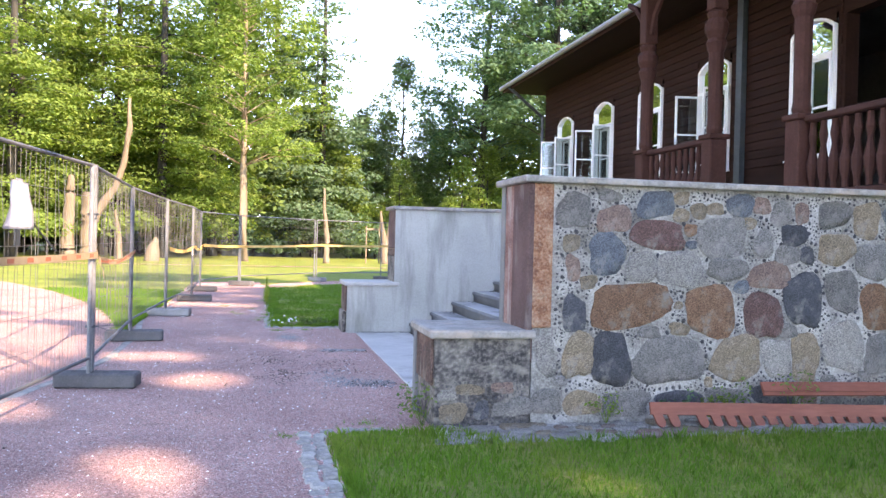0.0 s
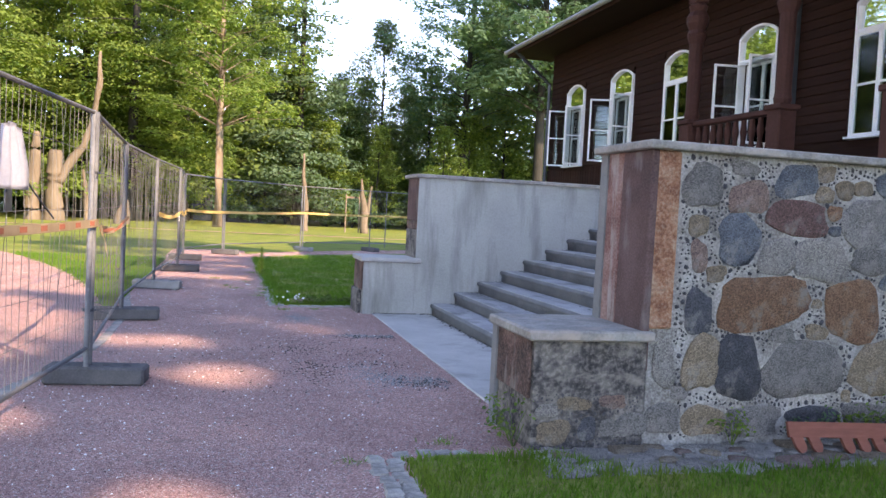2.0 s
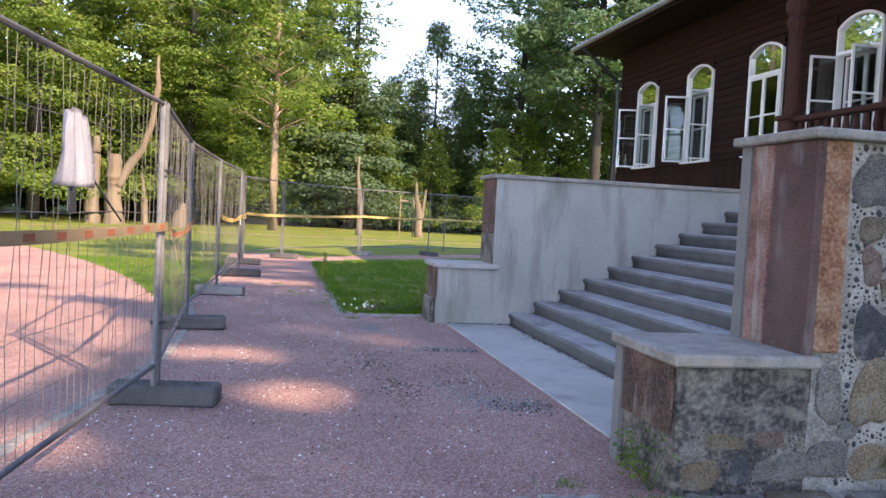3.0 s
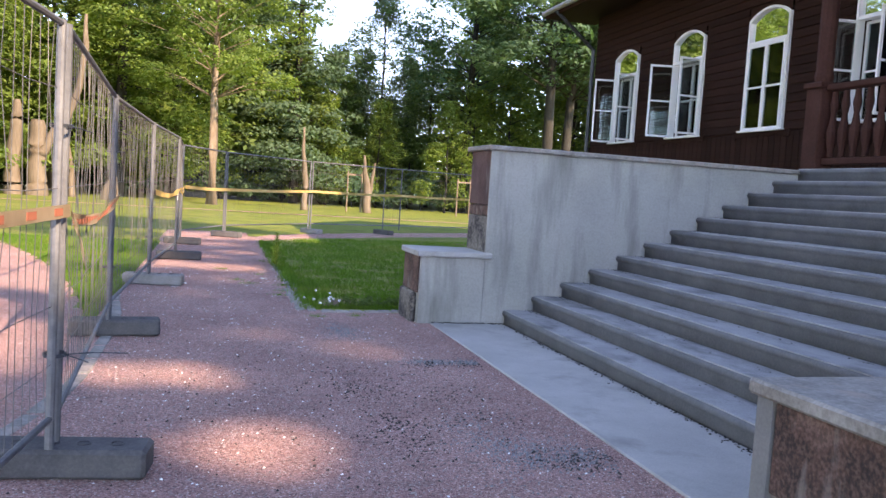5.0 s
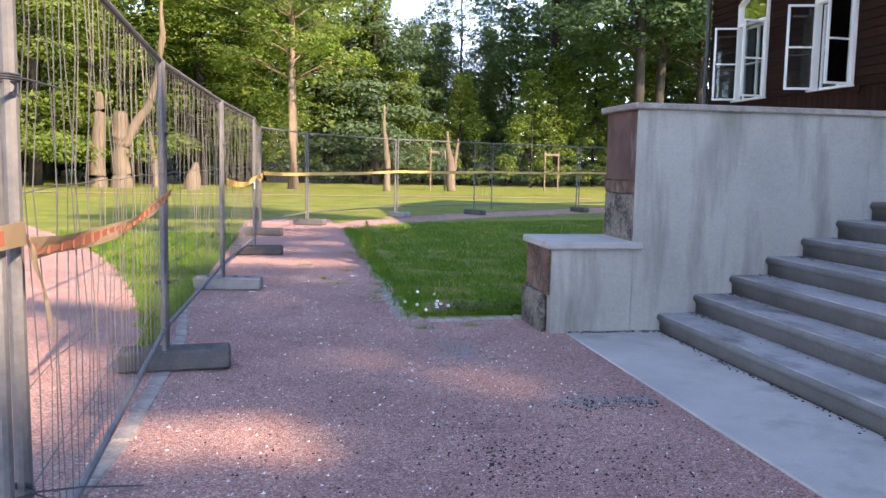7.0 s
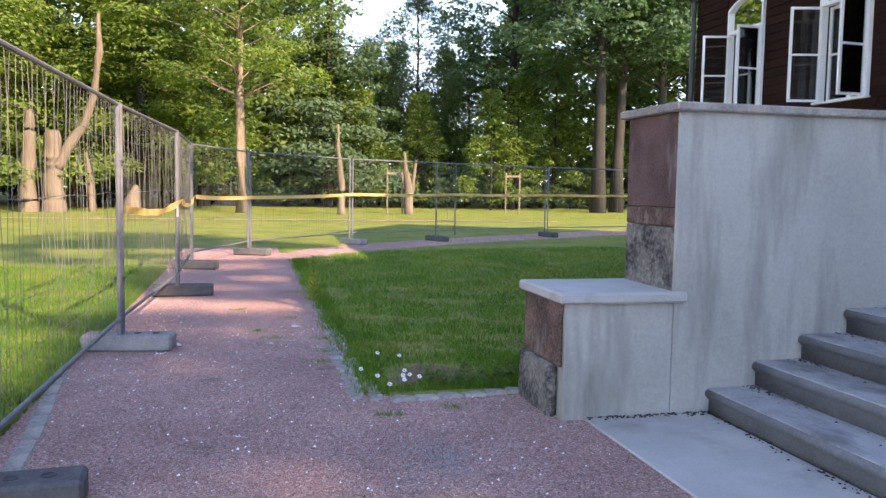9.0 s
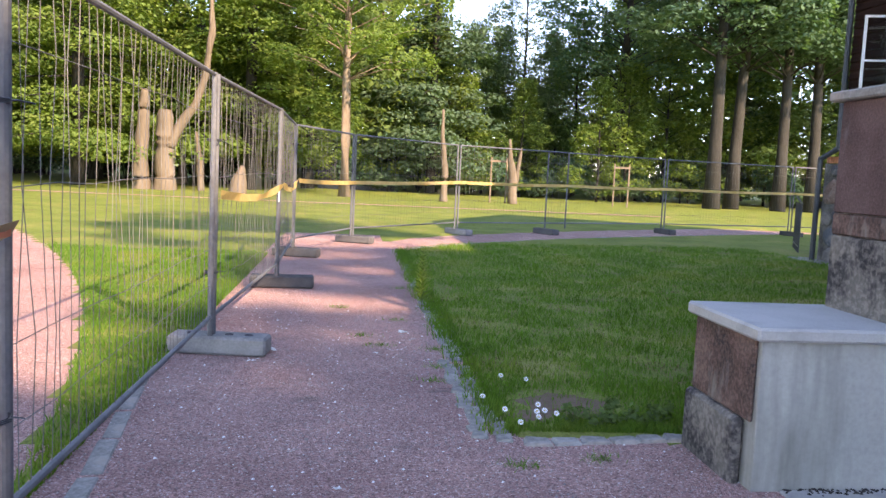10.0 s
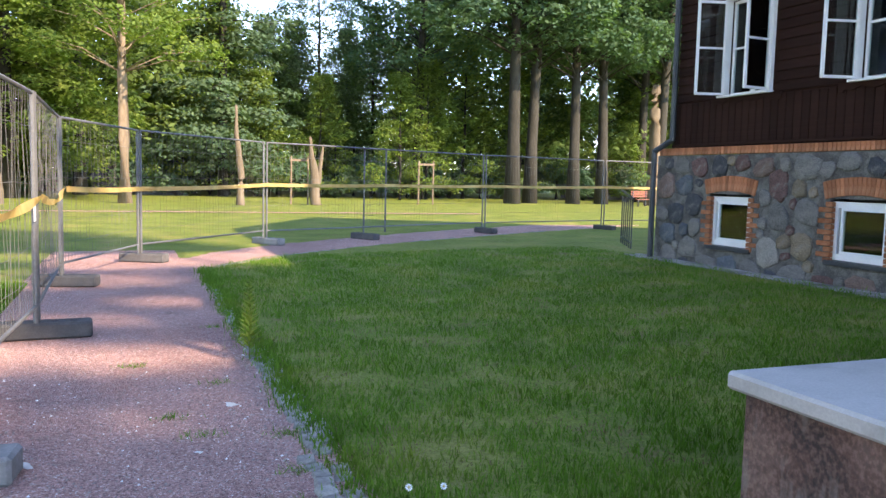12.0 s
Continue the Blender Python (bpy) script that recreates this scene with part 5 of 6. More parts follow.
for n, (y, z, w, h) in enumerate(bstones):
    tone = rngp.choice(["grey", "grey", "blue", "pink", "tan", "dark", "grey", "plum", "pale"])
    place("stone", stone_mesh(900 + n, w * 2, h * 2, 0.03, M["st_" + tone], 10), house, pose(FX - 0.028, y, z, 0, 0, -90) @ pose(0, 0, 0, 0, rngp.uniform(-20, 20), 0))


def brick_mesh(w, h, d):
    bm = boxed(-d, -w / 2, -h / 2, 0.05, w / 2, h / 2, bevel=0.006)
    me = bpy.data.meshes.new("brick")
    bm.to_mesh(me)
    bm.free()
    me.materials.append(M["brick"])
    return me


soldier, header_b, jamb_l, jamb_s = brick_mesh(0.066, 0.24, 0.02), brick_mesh(0.068, 0.12, 0.018), brick_mesh(0.235, 0.066, 0.02), brick_mesh(0.115, 0.066, 0.02)
for a, b in BWINS:
    k, z = 0, 0.46
    while z < 1.28:
        me = jamb_l if k % 2 else jamb_s
        off = 0.118 if k % 2 else 0.058
        place("brick", me, house, pose(FX - 0.03, a - off + 0.05, z))
        place("brick", me, house, pose(FX - 0.03, b + off - 0.05, z))
        z += 0.076
        k += 1
    c, n = (a + b) / 2, 17
    for k in range(n):
        u = (k + 0.5) / n * 2 - 1
        place("brick", soldier, house, pose(FX - 0.032, c + u * 0.58, 1.40 + 0.07 * (1 - u * u), u * -14, 0, 0))
y = 8.2
while y < HY1 + 0.38:
    place("brick", header_b, house, pose(FX - 0.035, y, PL_TOP - 0.065))
    y += 0.076

# ---------- kerbs of granite setts ----------
kerb = thing("lawn_kerb", "double row of small grey granite setts edging the lawn", "kerb", kind="structure")
sett = []
for n in range(4):
    bm = boxed(-0.052, -0.05, -0.08, 0.052, 0.05, 0.012, bevel=0.012)
    rr = random.Random(n)
    for vv in bm.verts:
        vv.co += Vector((rr.uniform(-0.008, 0.008), rr.uniform(-0.008, 0.008), rr.uniform(-0.004, 0.004)))
    me = bpy.data.meshes.new("sett")
    bm.to_mesh(me)
    bm.free()
    me.materials.append(M["concrete" if n == 1 else "cap"])
    sett.append(me)
rk = random.Random(4)


def setts(x0, y0, x1, y1, rows_n=2, drop_out=0.06):
    d = Vector((x1 - x0, y1 - y0, 0))
    n = int(d.length / 0.112)
    side = Vector((-d.y, d.x, 0)).normalized()
    for k in range(n):
        for r in range(rows_n):
            if rk.random() < drop_out:
                continue
            p = Vector((x0, y0, 0)) + d * ((k + 0.5 * (r % 2)) / n) + side * (0.105 * r)
            place("sett", rk.choice(sett), kerb, pose(p.x + rk.uniform(-0.02, 0.02), p.y, rk.uniform(-0.004, 0.012), rk.uniform(-3, 3), rk.uniform(-3, 3), math.degrees(math.atan2(d.y, d.x)) + rk.uniform(-7, 7)))


setts(-0.16, 7.1, -0.17, 8.9, 2, 0.12)
setts(-0.2, 8.95, -0.22, 12.4, 1, 0.12)
setts(-0.12, 9.1, -0.14, 11.6, 1, 0.5)
setts(-0.22, 12.5, -0.12, 17.1, 1, 0.35)
for k in range(6):
    place("kerb_stone", rk.choice(sett), kerb, pose(0.02 + k * 0.165, 7.04 + k * 0.016, 0.004, rk.uniform(-3, 3), rk.uniform(-3, 3), 6 + rk.uniform(-6, 6)) @ Matrix.Diagonal((1.5, 1.1, 1.2, 1)))
setts(0.04, -5.6, 0.02, -0.02)
setts(0.45, 0.02, 0.0, 0.02, 1)
prev = (-0.14, 17.1)
for xx in (0.3, 1.0, 2.0, 3.2, 4.6, 6.2, 8.0, 10.0):
    cur = (xx, lawn_edge(xx) + 0.02)
    setts(*prev, *cur, 1, 0.2)
    prev = cur

# crumbs and leaf litter in the corners of the treads
rl = random.Random(61)
verts, faces = [], []
for k in range(N_STEP - 1):
    z = RISE * (k + 1)
    for _ in range(120):
        x = STEP_X + (k + 1) * RUN - abs(rl.gauss(0, 0.05)) + 0.0
        y = FAR0 - abs(rl.gauss(0, 0.25)) if rl.random() < 0.5 else rl.uniform(NEAR1, FAR0)
        if not NEAR1 < y < FAR0:
            continue
        s = rl.uniform(0.004, 0.016)
        i = len(verts)
        for q in range(4):
            a = 1.571 * q + rl.uniform(-0.4, 0.4)
            verts.append((x + s * math.cos(a), y + s * math.sin(a), z + 0.001))
        verts.append((x, y, z + s * 0.6))
        faces += [(i + q, i + (q + 1) % 4, i + 4) for q in range(4)]
for _ in range(420):
    x, y = STEP_X - abs(rl.gauss(0, 0.04)), rl.uniform(NEAR1, FAR0)
    if rl.random() < 0.35:
        x, y = rl.uniform(1.05, STEP_X), FAR0 - abs(rl.gauss(0, 0.03))
    s = rl.uniform(0.004, 0.014)
    i = len(verts)
    for q in range(4):
        a = 1.571 * q + rl.uniform(-0.4, 0.4)
        verts.append((x + s * math.cos(a), y + s * math.sin(a), 0.0145))
    verts.append((x, y, 0.015 + s * 0.6))
    faces += [(i + q, i + (q + 1) % 4, i + 4) for q in range(4)]
tagged(new("step_litter", mesh_of("step_litter", verts, faces, M["char"])), "dark crumbs and leaf litter on the steps", "litter", kind="stuff")

# ---------- grass ----------
def blades(name, label, spots, seed, hmin, hmax, width, mat="blade"):
    """Single bent blades at (x, y) spots."""
    rng = np.random.default_rng(seed)
    n = len(spots)
    p = np.array([(x, y, lawn_z(x, y) - 0.012) for x, y in spots])
    ang = rng.uniform(0, 2 * np.pi, n)
    clump = np.array([0.6 * noise.noise((x * 3.1, y * 3.1, 0.7)) + 0.9 * noise.noise((x * 11.0, y * 11.0, 5.1)) for x, y in spots])
    h = rng.uniform(hmin, hmax, n) * np.clip(0.95 + 0.7 * clump, 0.5, 1.7)
    lean = rng.uniform(0.1, 0.7, n) * h
    la = rng.uniform(0, 2 * np.pi, n)
    w = width * rng.uniform(0.6, 1.3, n)
    side = np.stack([np.cos(ang) * w, np.sin(ang) * w, 0 * w], 1)
    off = np.stack([np.cos(la) * lean, np.sin(la) * lean, 0 * h], 1)
    mid = p + off * 0.35 + np.stack([0 * h, 0 * h, h * 0.6], 1)
    tip = p + off + np.stack([0 * h, 0 * h, h], 1)
    v = np.stack([p - side, p + side, mid + side * 0.7, tip, mid - side * 0.7], 1).reshape(-1, 3)
    f = np.arange(n * 5).reshape(-1, 5)
    me = mesh_of(name, v.tolist(), f.tolist(), M[mat])
    return tagged(new(name, me), label, "grass", kind="stuff")


rg = random.Random(12)


def bare_patch(x, y, rx, ry, seed):
    r = random.Random(seed)
    bm = bmesh.new()
    rim = []
    for k in range(22):
        a = 6.283 * k / 22
        q = r.uniform(0.7, 1.15)
        px, py = x + rx * q * math.cos(a), y + ry * q * math.sin(a)
        rim.append(bm.verts.new((px, py, lawn_z(px, py) - 0.004)))
    c = bm.verts.new((x, y, lawn_z(x, y) + 0.012))
    for k in range(22):
        bm.faces.new((rim[k], rim[(k + 1) % 22], c))
    tagged(put("bare_patch", bm, M["earth"]), "worn bare earth patch in the lawn", "ground", "bare lawn patches", "structure")


for n, p in enumerate([(0.36, 7.74, 0.4, 0.36), (0.1, 7.5, 0.2, 0.16)]):
    bare_patch(*p, n)


thatch = []


def bare(x, y):
    """Worn and dry spots in the lawn."""
    if any(((x - a) / c) ** 2 + ((y - b) / d) ** 2 < 0.9 for a, b, c, d in ((0.36, 7.72, 0.4, 0.38), (0.1, 7.5, 0.2, 0.16))) and rg.random() < 0.9:
        return True
    return noise.noise((x * 1.7, y * 2.3, 3.3)) + 0.4 * noise.noise((x * 6.0, y * 6.0, 1.3)) > 0.31 and rg.random() < 0.8


spots = []
while len(spots) < 120000:
    x, y = rg.uniform(-0.12, 7.6), 7.2 + 12 * rg.random() ** 1.7
    if in_lawn(x + 0.08, y) and bare(x, y):
        if rg.random() < (0.8 if y > 8.2 or x > 0.9 else 0.15):
            thatch.append((x, y))
    elif in_lawn(x + 0.08, y) and rg.random() < 1.15 - 0.06 * x and not (x > 7.5):
        spots.append((x, y))
blades("lawn_grass", "short green mown grass with dry thatch patches", spots, 1, 0.028, 0.08, 0.0036)
blades("dry_thatch", "dry straw-coloured thatch in worn lawn patches", thatch, 7, 0.008, 0.03, 0.004, "straw")
spots = []
while len(spots) < 42000:
    x, y = rg.uniform(0.06, 6.2), -0.1 - 4.6 * rg.random() ** 1.3
    if in_near_lawn(x - 0.03, y) and rg.random() < 1.1 - 0.1 * x:
        spots.append((x, y))
blades("wall_grass", "longer lush grass before the stone wall", spots, 2, 0.03, 0.085, 0.004)
spots = []
for _ in range(5200):
    t_ = rg.random()
    y = 7.15 + t_ * 10
    x = -0.13 + 0.07 * noise.noise((y * 2.3, 0.5, 0.1)) + rg.gauss(0, 0.06)
    spots.append((x, y))
for _ in range(700):
    spots.append((-0.16 + rg.gauss(0, 0.07), 7.15 + rg.random() * 10))
for _ in range(2500):
    spots.append((0.1 + abs(rg.gauss(0, 0.05)), -0.3 - rg.random() * 5))
for _ in range(1800):
    spots.append((rg.uniform(0.2, 0.86), 7.2 + abs(rg.gauss(0, 0.12))))
blades("kerb_grass", "ragged grass growing over the kerb", spots, 3, 0.03, 0.09, 0.004)
spots = []
while len(spots) < 26000:
    y = rg.uniform(5.8, 16)
    x = -2.33 - abs(rg.random() ** 1.4) * 5
    if x > road_edge(y) + 0.05:
        spots.append((x, y))
blades("verge_grass", "sunlit grass strip beyond the mesh fence", spots, 4, 0.03, 0.08, 0.0045)

# ---------- gravel crumbs ----------
def crumbs(name, label, count, seed, mat, spot, smin, smax):
    rng = random.Random(seed)
    verts, faces = [], []
    while count:
        x, y = spot(rng)
        if not is_gravel(x, y):
            continue
        count -= 1
        s = rng.uniform(smin, smax)
        i = len(verts)
        z = gravel_z(x, y)
        for k in range(4):
            a = 1.571 * k + rng.uniform(-0.4, 0.4)
            verts.append((x + s * math.cos(a), y + s * math.sin(a) * rng.uniform(0.6, 1), z - 0.002))
        verts.append((x + s * 0.2, y, z + s * rng.uniform(0.5, 0.9)))
        faces += [(i + k, i + (k + 1) % 4, i + 4) for k in range(4)]
    return tagged(new(name, mesh_of(name, verts, faces, mat)), label, "gravel", kind="stuff")


crumbs("loose_gravel", "loose pale and reddish gravel stones", 16000, 3, M["pebble"], lambda r: (r.uniform(-2.6, 1.0), -5 + 17 * r.random() ** 1.2), 0.004, 0.011)
crumbs("white_pebbles", "scattered whitish stones", 1300, 4, M["petal"], lambda r: (r.uniform(-2.3, 1.0), -4 + 15 * r.random()), 0.004, 0.012)
crumbs("grey_chippings", "spilt grey stone chippings on the gravel", 2600, 14, M["chipping"],
       lambda r: (lambda c: (c[0] + r.gauss(0, c[2]), c[1] + r.gauss(0, c[3])))(r.choice([(0.72, 2.05, 0.16, 0.13), (0.75, 4.45, 0.2, 0.06), (0.0, 5.9, 0.1, 0.2), (0.35, 2.3, 0.15, 0.3)])), 0.004, 0.012)
crumbs("dark_crumbs", "black crumbs of soil and bark on the gravel", 1700, 5, M["char"],
       lambda r: (lambda c: (c[0] + r.gauss(0, c[2]), c[1] + r.gauss(0, c[3])))(r.choice([(-0.15, 2.55, 0.12, 0.28), (0.74, 1.98, 0.2, 0.12), (-0.2, 3.6, 0.14, 0.25), (0.75, 4.4, 0.25, 0.08), (-0.9, 3.1, 0.6, 1.2), (0.4, 3.0, 0.2, 0.5)])), 0.004, 0.014)


# ---------- loose things by the wall ----------
def scalloped_board(length, teeth, gap):
    b = thing("scalloped_board", "faded red-brown sawn board with rounded teeth along one edge", "board", group="loose boards")
    bm = bmesh.new()
    pitch_t, back = length / teeth, 0.10
    outline = [(0.0, back), (0.0, 0.0)]
    for k in range(teeth):
        x0 = k * pitch_t
        if k == gap:
            continue
        w, h = pitch_t * 0.56, 0.1
        outline += [(x0 + 0.02, 0.0), (x0 + 0.045, -h * 0.7), (x0 + 0.055 + w * 0.2, -h * 0.95), (x0 + 0.05 + w * 0.5, -h), (x0 + 0.05 + w * 0.85, -h * 0.9), (x0 + 0.05 + w, -h * 0.6), (x0 + 0.03 + w, 0.0)]
    outline += [(length, 0.0), (length, back)]
    f = bm.faces.new([bm.verts.new((x, 0, z)) for x, z in outline])
    r = bmesh.ops.extrude_face_region(bm, geom=[f])
    bmesh.ops.translate(bm, vec=(0, 0.022, 0), verts=[v for v in r["geom"] if isinstance(v, bmesh.types.BMVert)])
    bmesh.ops.recalc_face_normals(bm, faces=bm.faces)
    part("board", bm, M["scallop"], b)
    return b


b1 = scalloped_board(2.7, 22, 2)
b1.matrix_world = pose(2.60, -0.24, 0.125, -22, 1.5, -2)
plank = thing("loose_plank", "plain red-brown moulded plank leaning on the wall", "board", group="loose boards")
bm = boxed(0, 0, 0, 2.2, 0.025, 0.12, bevel=0.004)
box(bm, 0, -0.012, 0.03, 2.2, 0.002, 0.045)
part("plank", bm, M["scallop"], plank)
plank.matrix_world = pose(3.68, -0.13, 0.235, -30, 1.0, 0)


def wall_plant(x, y, z, s, leaf, seed):
    t = thing("wall_plant", "small green weed growing by the masonry", "weed", pose(x, y, z), "wall foot weeds")
    rng = random.Random(seed)
    bm = bmesh.new()
    blobs = []
    for k in range(6):
        a = rng.uniform(0, 6.28)
        tip = (0.5 * s * math.cos(a), 0.35 * s * math.sin(a), s * rng.uniform(0.4, 1.0))
        sweep(bm, [(0, 0, -0.01), (tip[0] * 0.4, tip[1] * 0.4, tip[2] * 0.6), tip], [0.003, 0.0025, 0.0015], 4)
        blobs.append((*tip, s * 0.3, s * 0.25, s * 0.25))
    part("stem", bm, M[leaf], t)
    v, f = leaf_cloud(rng, blobs, 110, 0.018)
    c = new("leaves", mesh_of("leaves", v, f, M[leaf]))
    c.parent = t


wall_plant(2.3, -0.06, 0.02, 0.22, "leaf_light", 1)
wall_plant(3.36, -0.08, 0.02, 0.3, "leaf_mid", 2)
wall_plant(3.28, -0.08, 0.02, 0.2, "leaf_light", 3)
wall_plant(2.92, -0.05, 0.02, 0.24, "leaf_dark", 4)
wall_plant(3.98, -0.05, 0.02, 0.36, "leaf_mid", 5)
for n_, (px, py) in enumerate([(0.3, 7.3), (0.45, 7.25), (0.6, 7.32), (0.75, 7.28), (0.55, 7.45), (0.85, 7.4)]):
    wall_plant(px, py, 0.01, 0.11, "leaf_mid", 20 + n_)
wall_plant(0.84, 0.12, 0.0, 0.3, "leaf_mid", 6)
wall_plant(0.86, 0.25, 0.0, 0.22, "leaf_light", 7)


def tall_weed(x, y, h):
    t = thing("tall_weed", "tall upright green weed with narrow leaves at the kerb", "weed", pose(x, y, 0))
    bm = sweep(bmesh.new(), [(0, 0, -0.02), (0.008, 0, h * 0.5), (0, 0.008, h)], [0.006, 0.005, 0.002], 6)
    part("stem", bm, M["leaf_light"], t)
    rng = random.Random(9)
    verts, faces = [], []
    for k in range(110):
        z = h * (0.12 + 0.86 * k / 110)
        a = k * 2.4
        l = 0.11 * (1.1 - z / h) + 0.035
        d = Vector((math.cos(a), math.sin(a), 0.55))
        s = Vector((-math.sin(a), math.cos(a), 0)) * 0.013
        p = Vector((0, 0, z))
        i = len(verts)
        verts += [tuple(p - s * 0.3), tuple(p + d * l * 0.5 - s), tuple(p + d * l), tuple(p + d * l * 0.5 + s)]
        faces.append((i, i + 1, i + 2, i + 3))
    c = new("leaves", mesh_of("leaves", verts, faces, M["leaf_light"]))
    c.parent = t


tall_weed(-0.27, 11.15, 0.62)


def daisy(x, y, h, seed):
    t = thing("daisy", "white daisy flower at the lawn corner", "flower", pose(x, y, 0.0), "daisies")
    rng = random.Random(seed)
    lx, ly = rng.uniform(-0.03, 0.03), rng.uniform(-0.05, 0.0)
    part("stem", sweep(bmesh.new(), [(0, 0, -0.01), (lx * 0.4, ly * 0.4, h * 0.6), (lx, ly, h)], [0.002, 0.002, 0.0015], 4), M["leaf_mid"], t)
    bm = bmesh.new()
    m = Matrix.Translation((lx, ly, h)) @ Matrix.Rotation(radians(48), 4, 'X')
    for k in range(10):
        a = 6.283 * k / 10
        q = [m @ Vector((math.cos(a + e) * r, math.sin(a + e) * r, zz)) for e, r, zz in ((-0.2, 0.006, 0), (-0.26, 0.014, 0.002), (0.0, 0.018, 0.001), (0.26, 0.014, 0.002), (0.2, 0.006, 0))]
        bm.faces.new([bm.verts.new(v) for v in q])
    part("petals", bm, M["petal"], t, "white petals")
    part("eye", lathe(bmesh.new(), [(0.003, 0.0), (0.006, 0.002), (0.003, 0.005)], 8, m), M["yellow"], t, "yellow flower eye")


for n, (x, y, h) in enumerate([(-0.13, 7.35, 0.1), (-0.03, 7.17, 0.08), (0.03, 7.2, 0.1), (0.07, 7.26, 0.12), (0.12, 7.3, 0.12), (0.17, 7.28, 0.1), (-0.19, 7.75, 0.06), (0.02, 8.15, 0.1), (0.1, 7.34, 0.13), (0.2, 8.2, 0.06)]):
    daisy(x, y, h, n)


# ---------- barrier tape, cloth, tags ----------
def tape(name, label, pts, width, mat, marks=None, twist=0.0, parent=None):
    t = tagged(new(name), label, "barrier tape", "barrier tapes")
    bm = bmesh.new()
    rng = random.Random(len(pts))
    steps = []
    for a, b in zip(pts, pts[1:]):
        a, b = Vector(a), Vector(b)
        n = 10
        for k in range(n):
            u = k / n
            p = a.lerp(b, u)
            p.z -= 0.018 * math.sin(math.pi * u) * min(1, (b - a).length / 3)
            steps.append(p)
    steps.append(Vector(pts[-1]))
    prev = None
    for n, p in enumerate(steps):
        d = (steps[min(n + 1, len(steps) - 1)] - steps[max(n - 1, 0)]).normalized()
        side = Vector((d.y, -d.x, 0))
        ang = twist * math.sin(n * 0.7)
        up = Vector((0, 0, 1)) * math.cos(ang) + side * math.sin(ang)
        pair = [bm.verts.new(p - up * width / 2), bm.verts.new(p + up * width / 2)]
        if prev:
            bm.faces.new((prev[0], pair[0], pair[1], prev[1]))
        prev = pair
    bmesh.ops.solidify(bm, geom=list(bm.faces), thickness=0.001)
    part("band", bm, mat, t)
    if marks:
        k = 0
        for a, b in zip(steps, steps[1:]):
            L = (b - a).length
            n = max(1, int(L / 0.33))
            for q in range(n):
                p = a.lerp(b, (q + 0.5) / n)
                rz = math.degrees(math.atan2(b.y - a.y, b.x - a.x))
                ob = part("print_bar", boxed(-0.055, -0.003, -width * 0.28, 0.055, 0.003, width * 0.28), marks, t, "red printed bar")
                ob.matrix_basis = pose(p.x, p.y, p.z, 0, 0, rz)
                k += 1
    return t


def off_fence(n, z, d=0.05):
    x, y = FENCE[n]
    return (x + d, y - 0.02, z)


tape("warning_tape", "yellow barrier tape tied along the far mesh fence", [(-1.86, 15.8, 1.2), off_fence(7, 1.16), (1.46, 21.36, 1.22), (4.5, 22.8, 1.24), (7.68, 24.4, 1.25), (12.1, 25.6, 1.28), (15.6, 26.0, 1.3)], 0.07, M["yellow"])
tape("warning_tape", "yellow barrier tape tied along the mesh fence", [off_fence(4, 1.2), (-1.9, 10.7, 1.12), off_fence(5, 1.2)], 0.07, M["yellow"], twist=0.5)
tape("warning_tape", "yellow barrier tape tied along the mesh fence", [off_fence(5, 1.2), (-1.84, 14.0, 1.1), off_fence(6, 1.2)], 0.07, M["yellow"], twist=0.6)
tape("striped_tape", "faded white barrier tape with red print on the mesh fence", [(-2.42, -4.9, 1.27), (-2.30, -1.45, 1.26), off_fence(2, 1.24, 0.04)], 0.06, M["tapepale"], M["red"])
tape("striped_tape", "sagging red and yellow barrier tape on the mesh fence", [off_fence(2, 1.2), (-1.98, 3.6, 1.13), off_fence(3, 1.21)], 0.06, M["tapepale"], M["red"], 0.5)
tape("tape_knot", "knotted red and white tape end hanging from a post", [(-1.90, 2.0, 1.24), (-1.86, 1.96, 1.15), (-1.82, 1.93, 1.0)], 0.045, M["tapepale"], None, 0.4)


def hung_shirt():
    t = thing("hung_cloth", "pale white cotton cloth hung on the mesh fence", "cloth", pose(-2.12, 0.17, 1.46, 0, 0, 83.5))
    bm = bmesh.new()
    nx, nz = 14, 12
    grid = []
    for j in range(nz + 1):
        v = j / nz
        wd = 0.27 - 0.15 * v
        grid.append([bm.verts.new((wd * (2 * i / nx - 1) + 0.015 * math.sin(v * 5) - 0.01, -0.035 - 0.016 * math.sin(i * 1.35 + v * 2), 0.36 * v - 0.03 * abs(2 * i / nx - 1) * v)) for i in range(nx + 1)])
    for j in range(nz):
        for i in range(nx):
            bm.faces.new((grid[j][i], grid[j][i + 1], grid[j + 1][i + 1], grid[j + 1][i]))
    bmesh.ops.solidify(bm, geom=list(bm.faces), thickness=0.006)
    part("cloth", bm, M["cloth"], t, smooth=True)
    part("dark_tail", boxed(-0.05, -0.03, -0.12, 0.04, -0.018, 0.0, bevel=0.004), M["darkmetal"], t, "dark sleeve end")


hung_shirt()
tag = thing("white_tag", "small white paper tag tied to the fence", "tag", pose(-1.86, 12.3, 1.08))
part("tag", boxed(-0.004, -0.05, -0.07, 0.004, 0.05, 0.07, bevel=0.002), M["white"], tag)

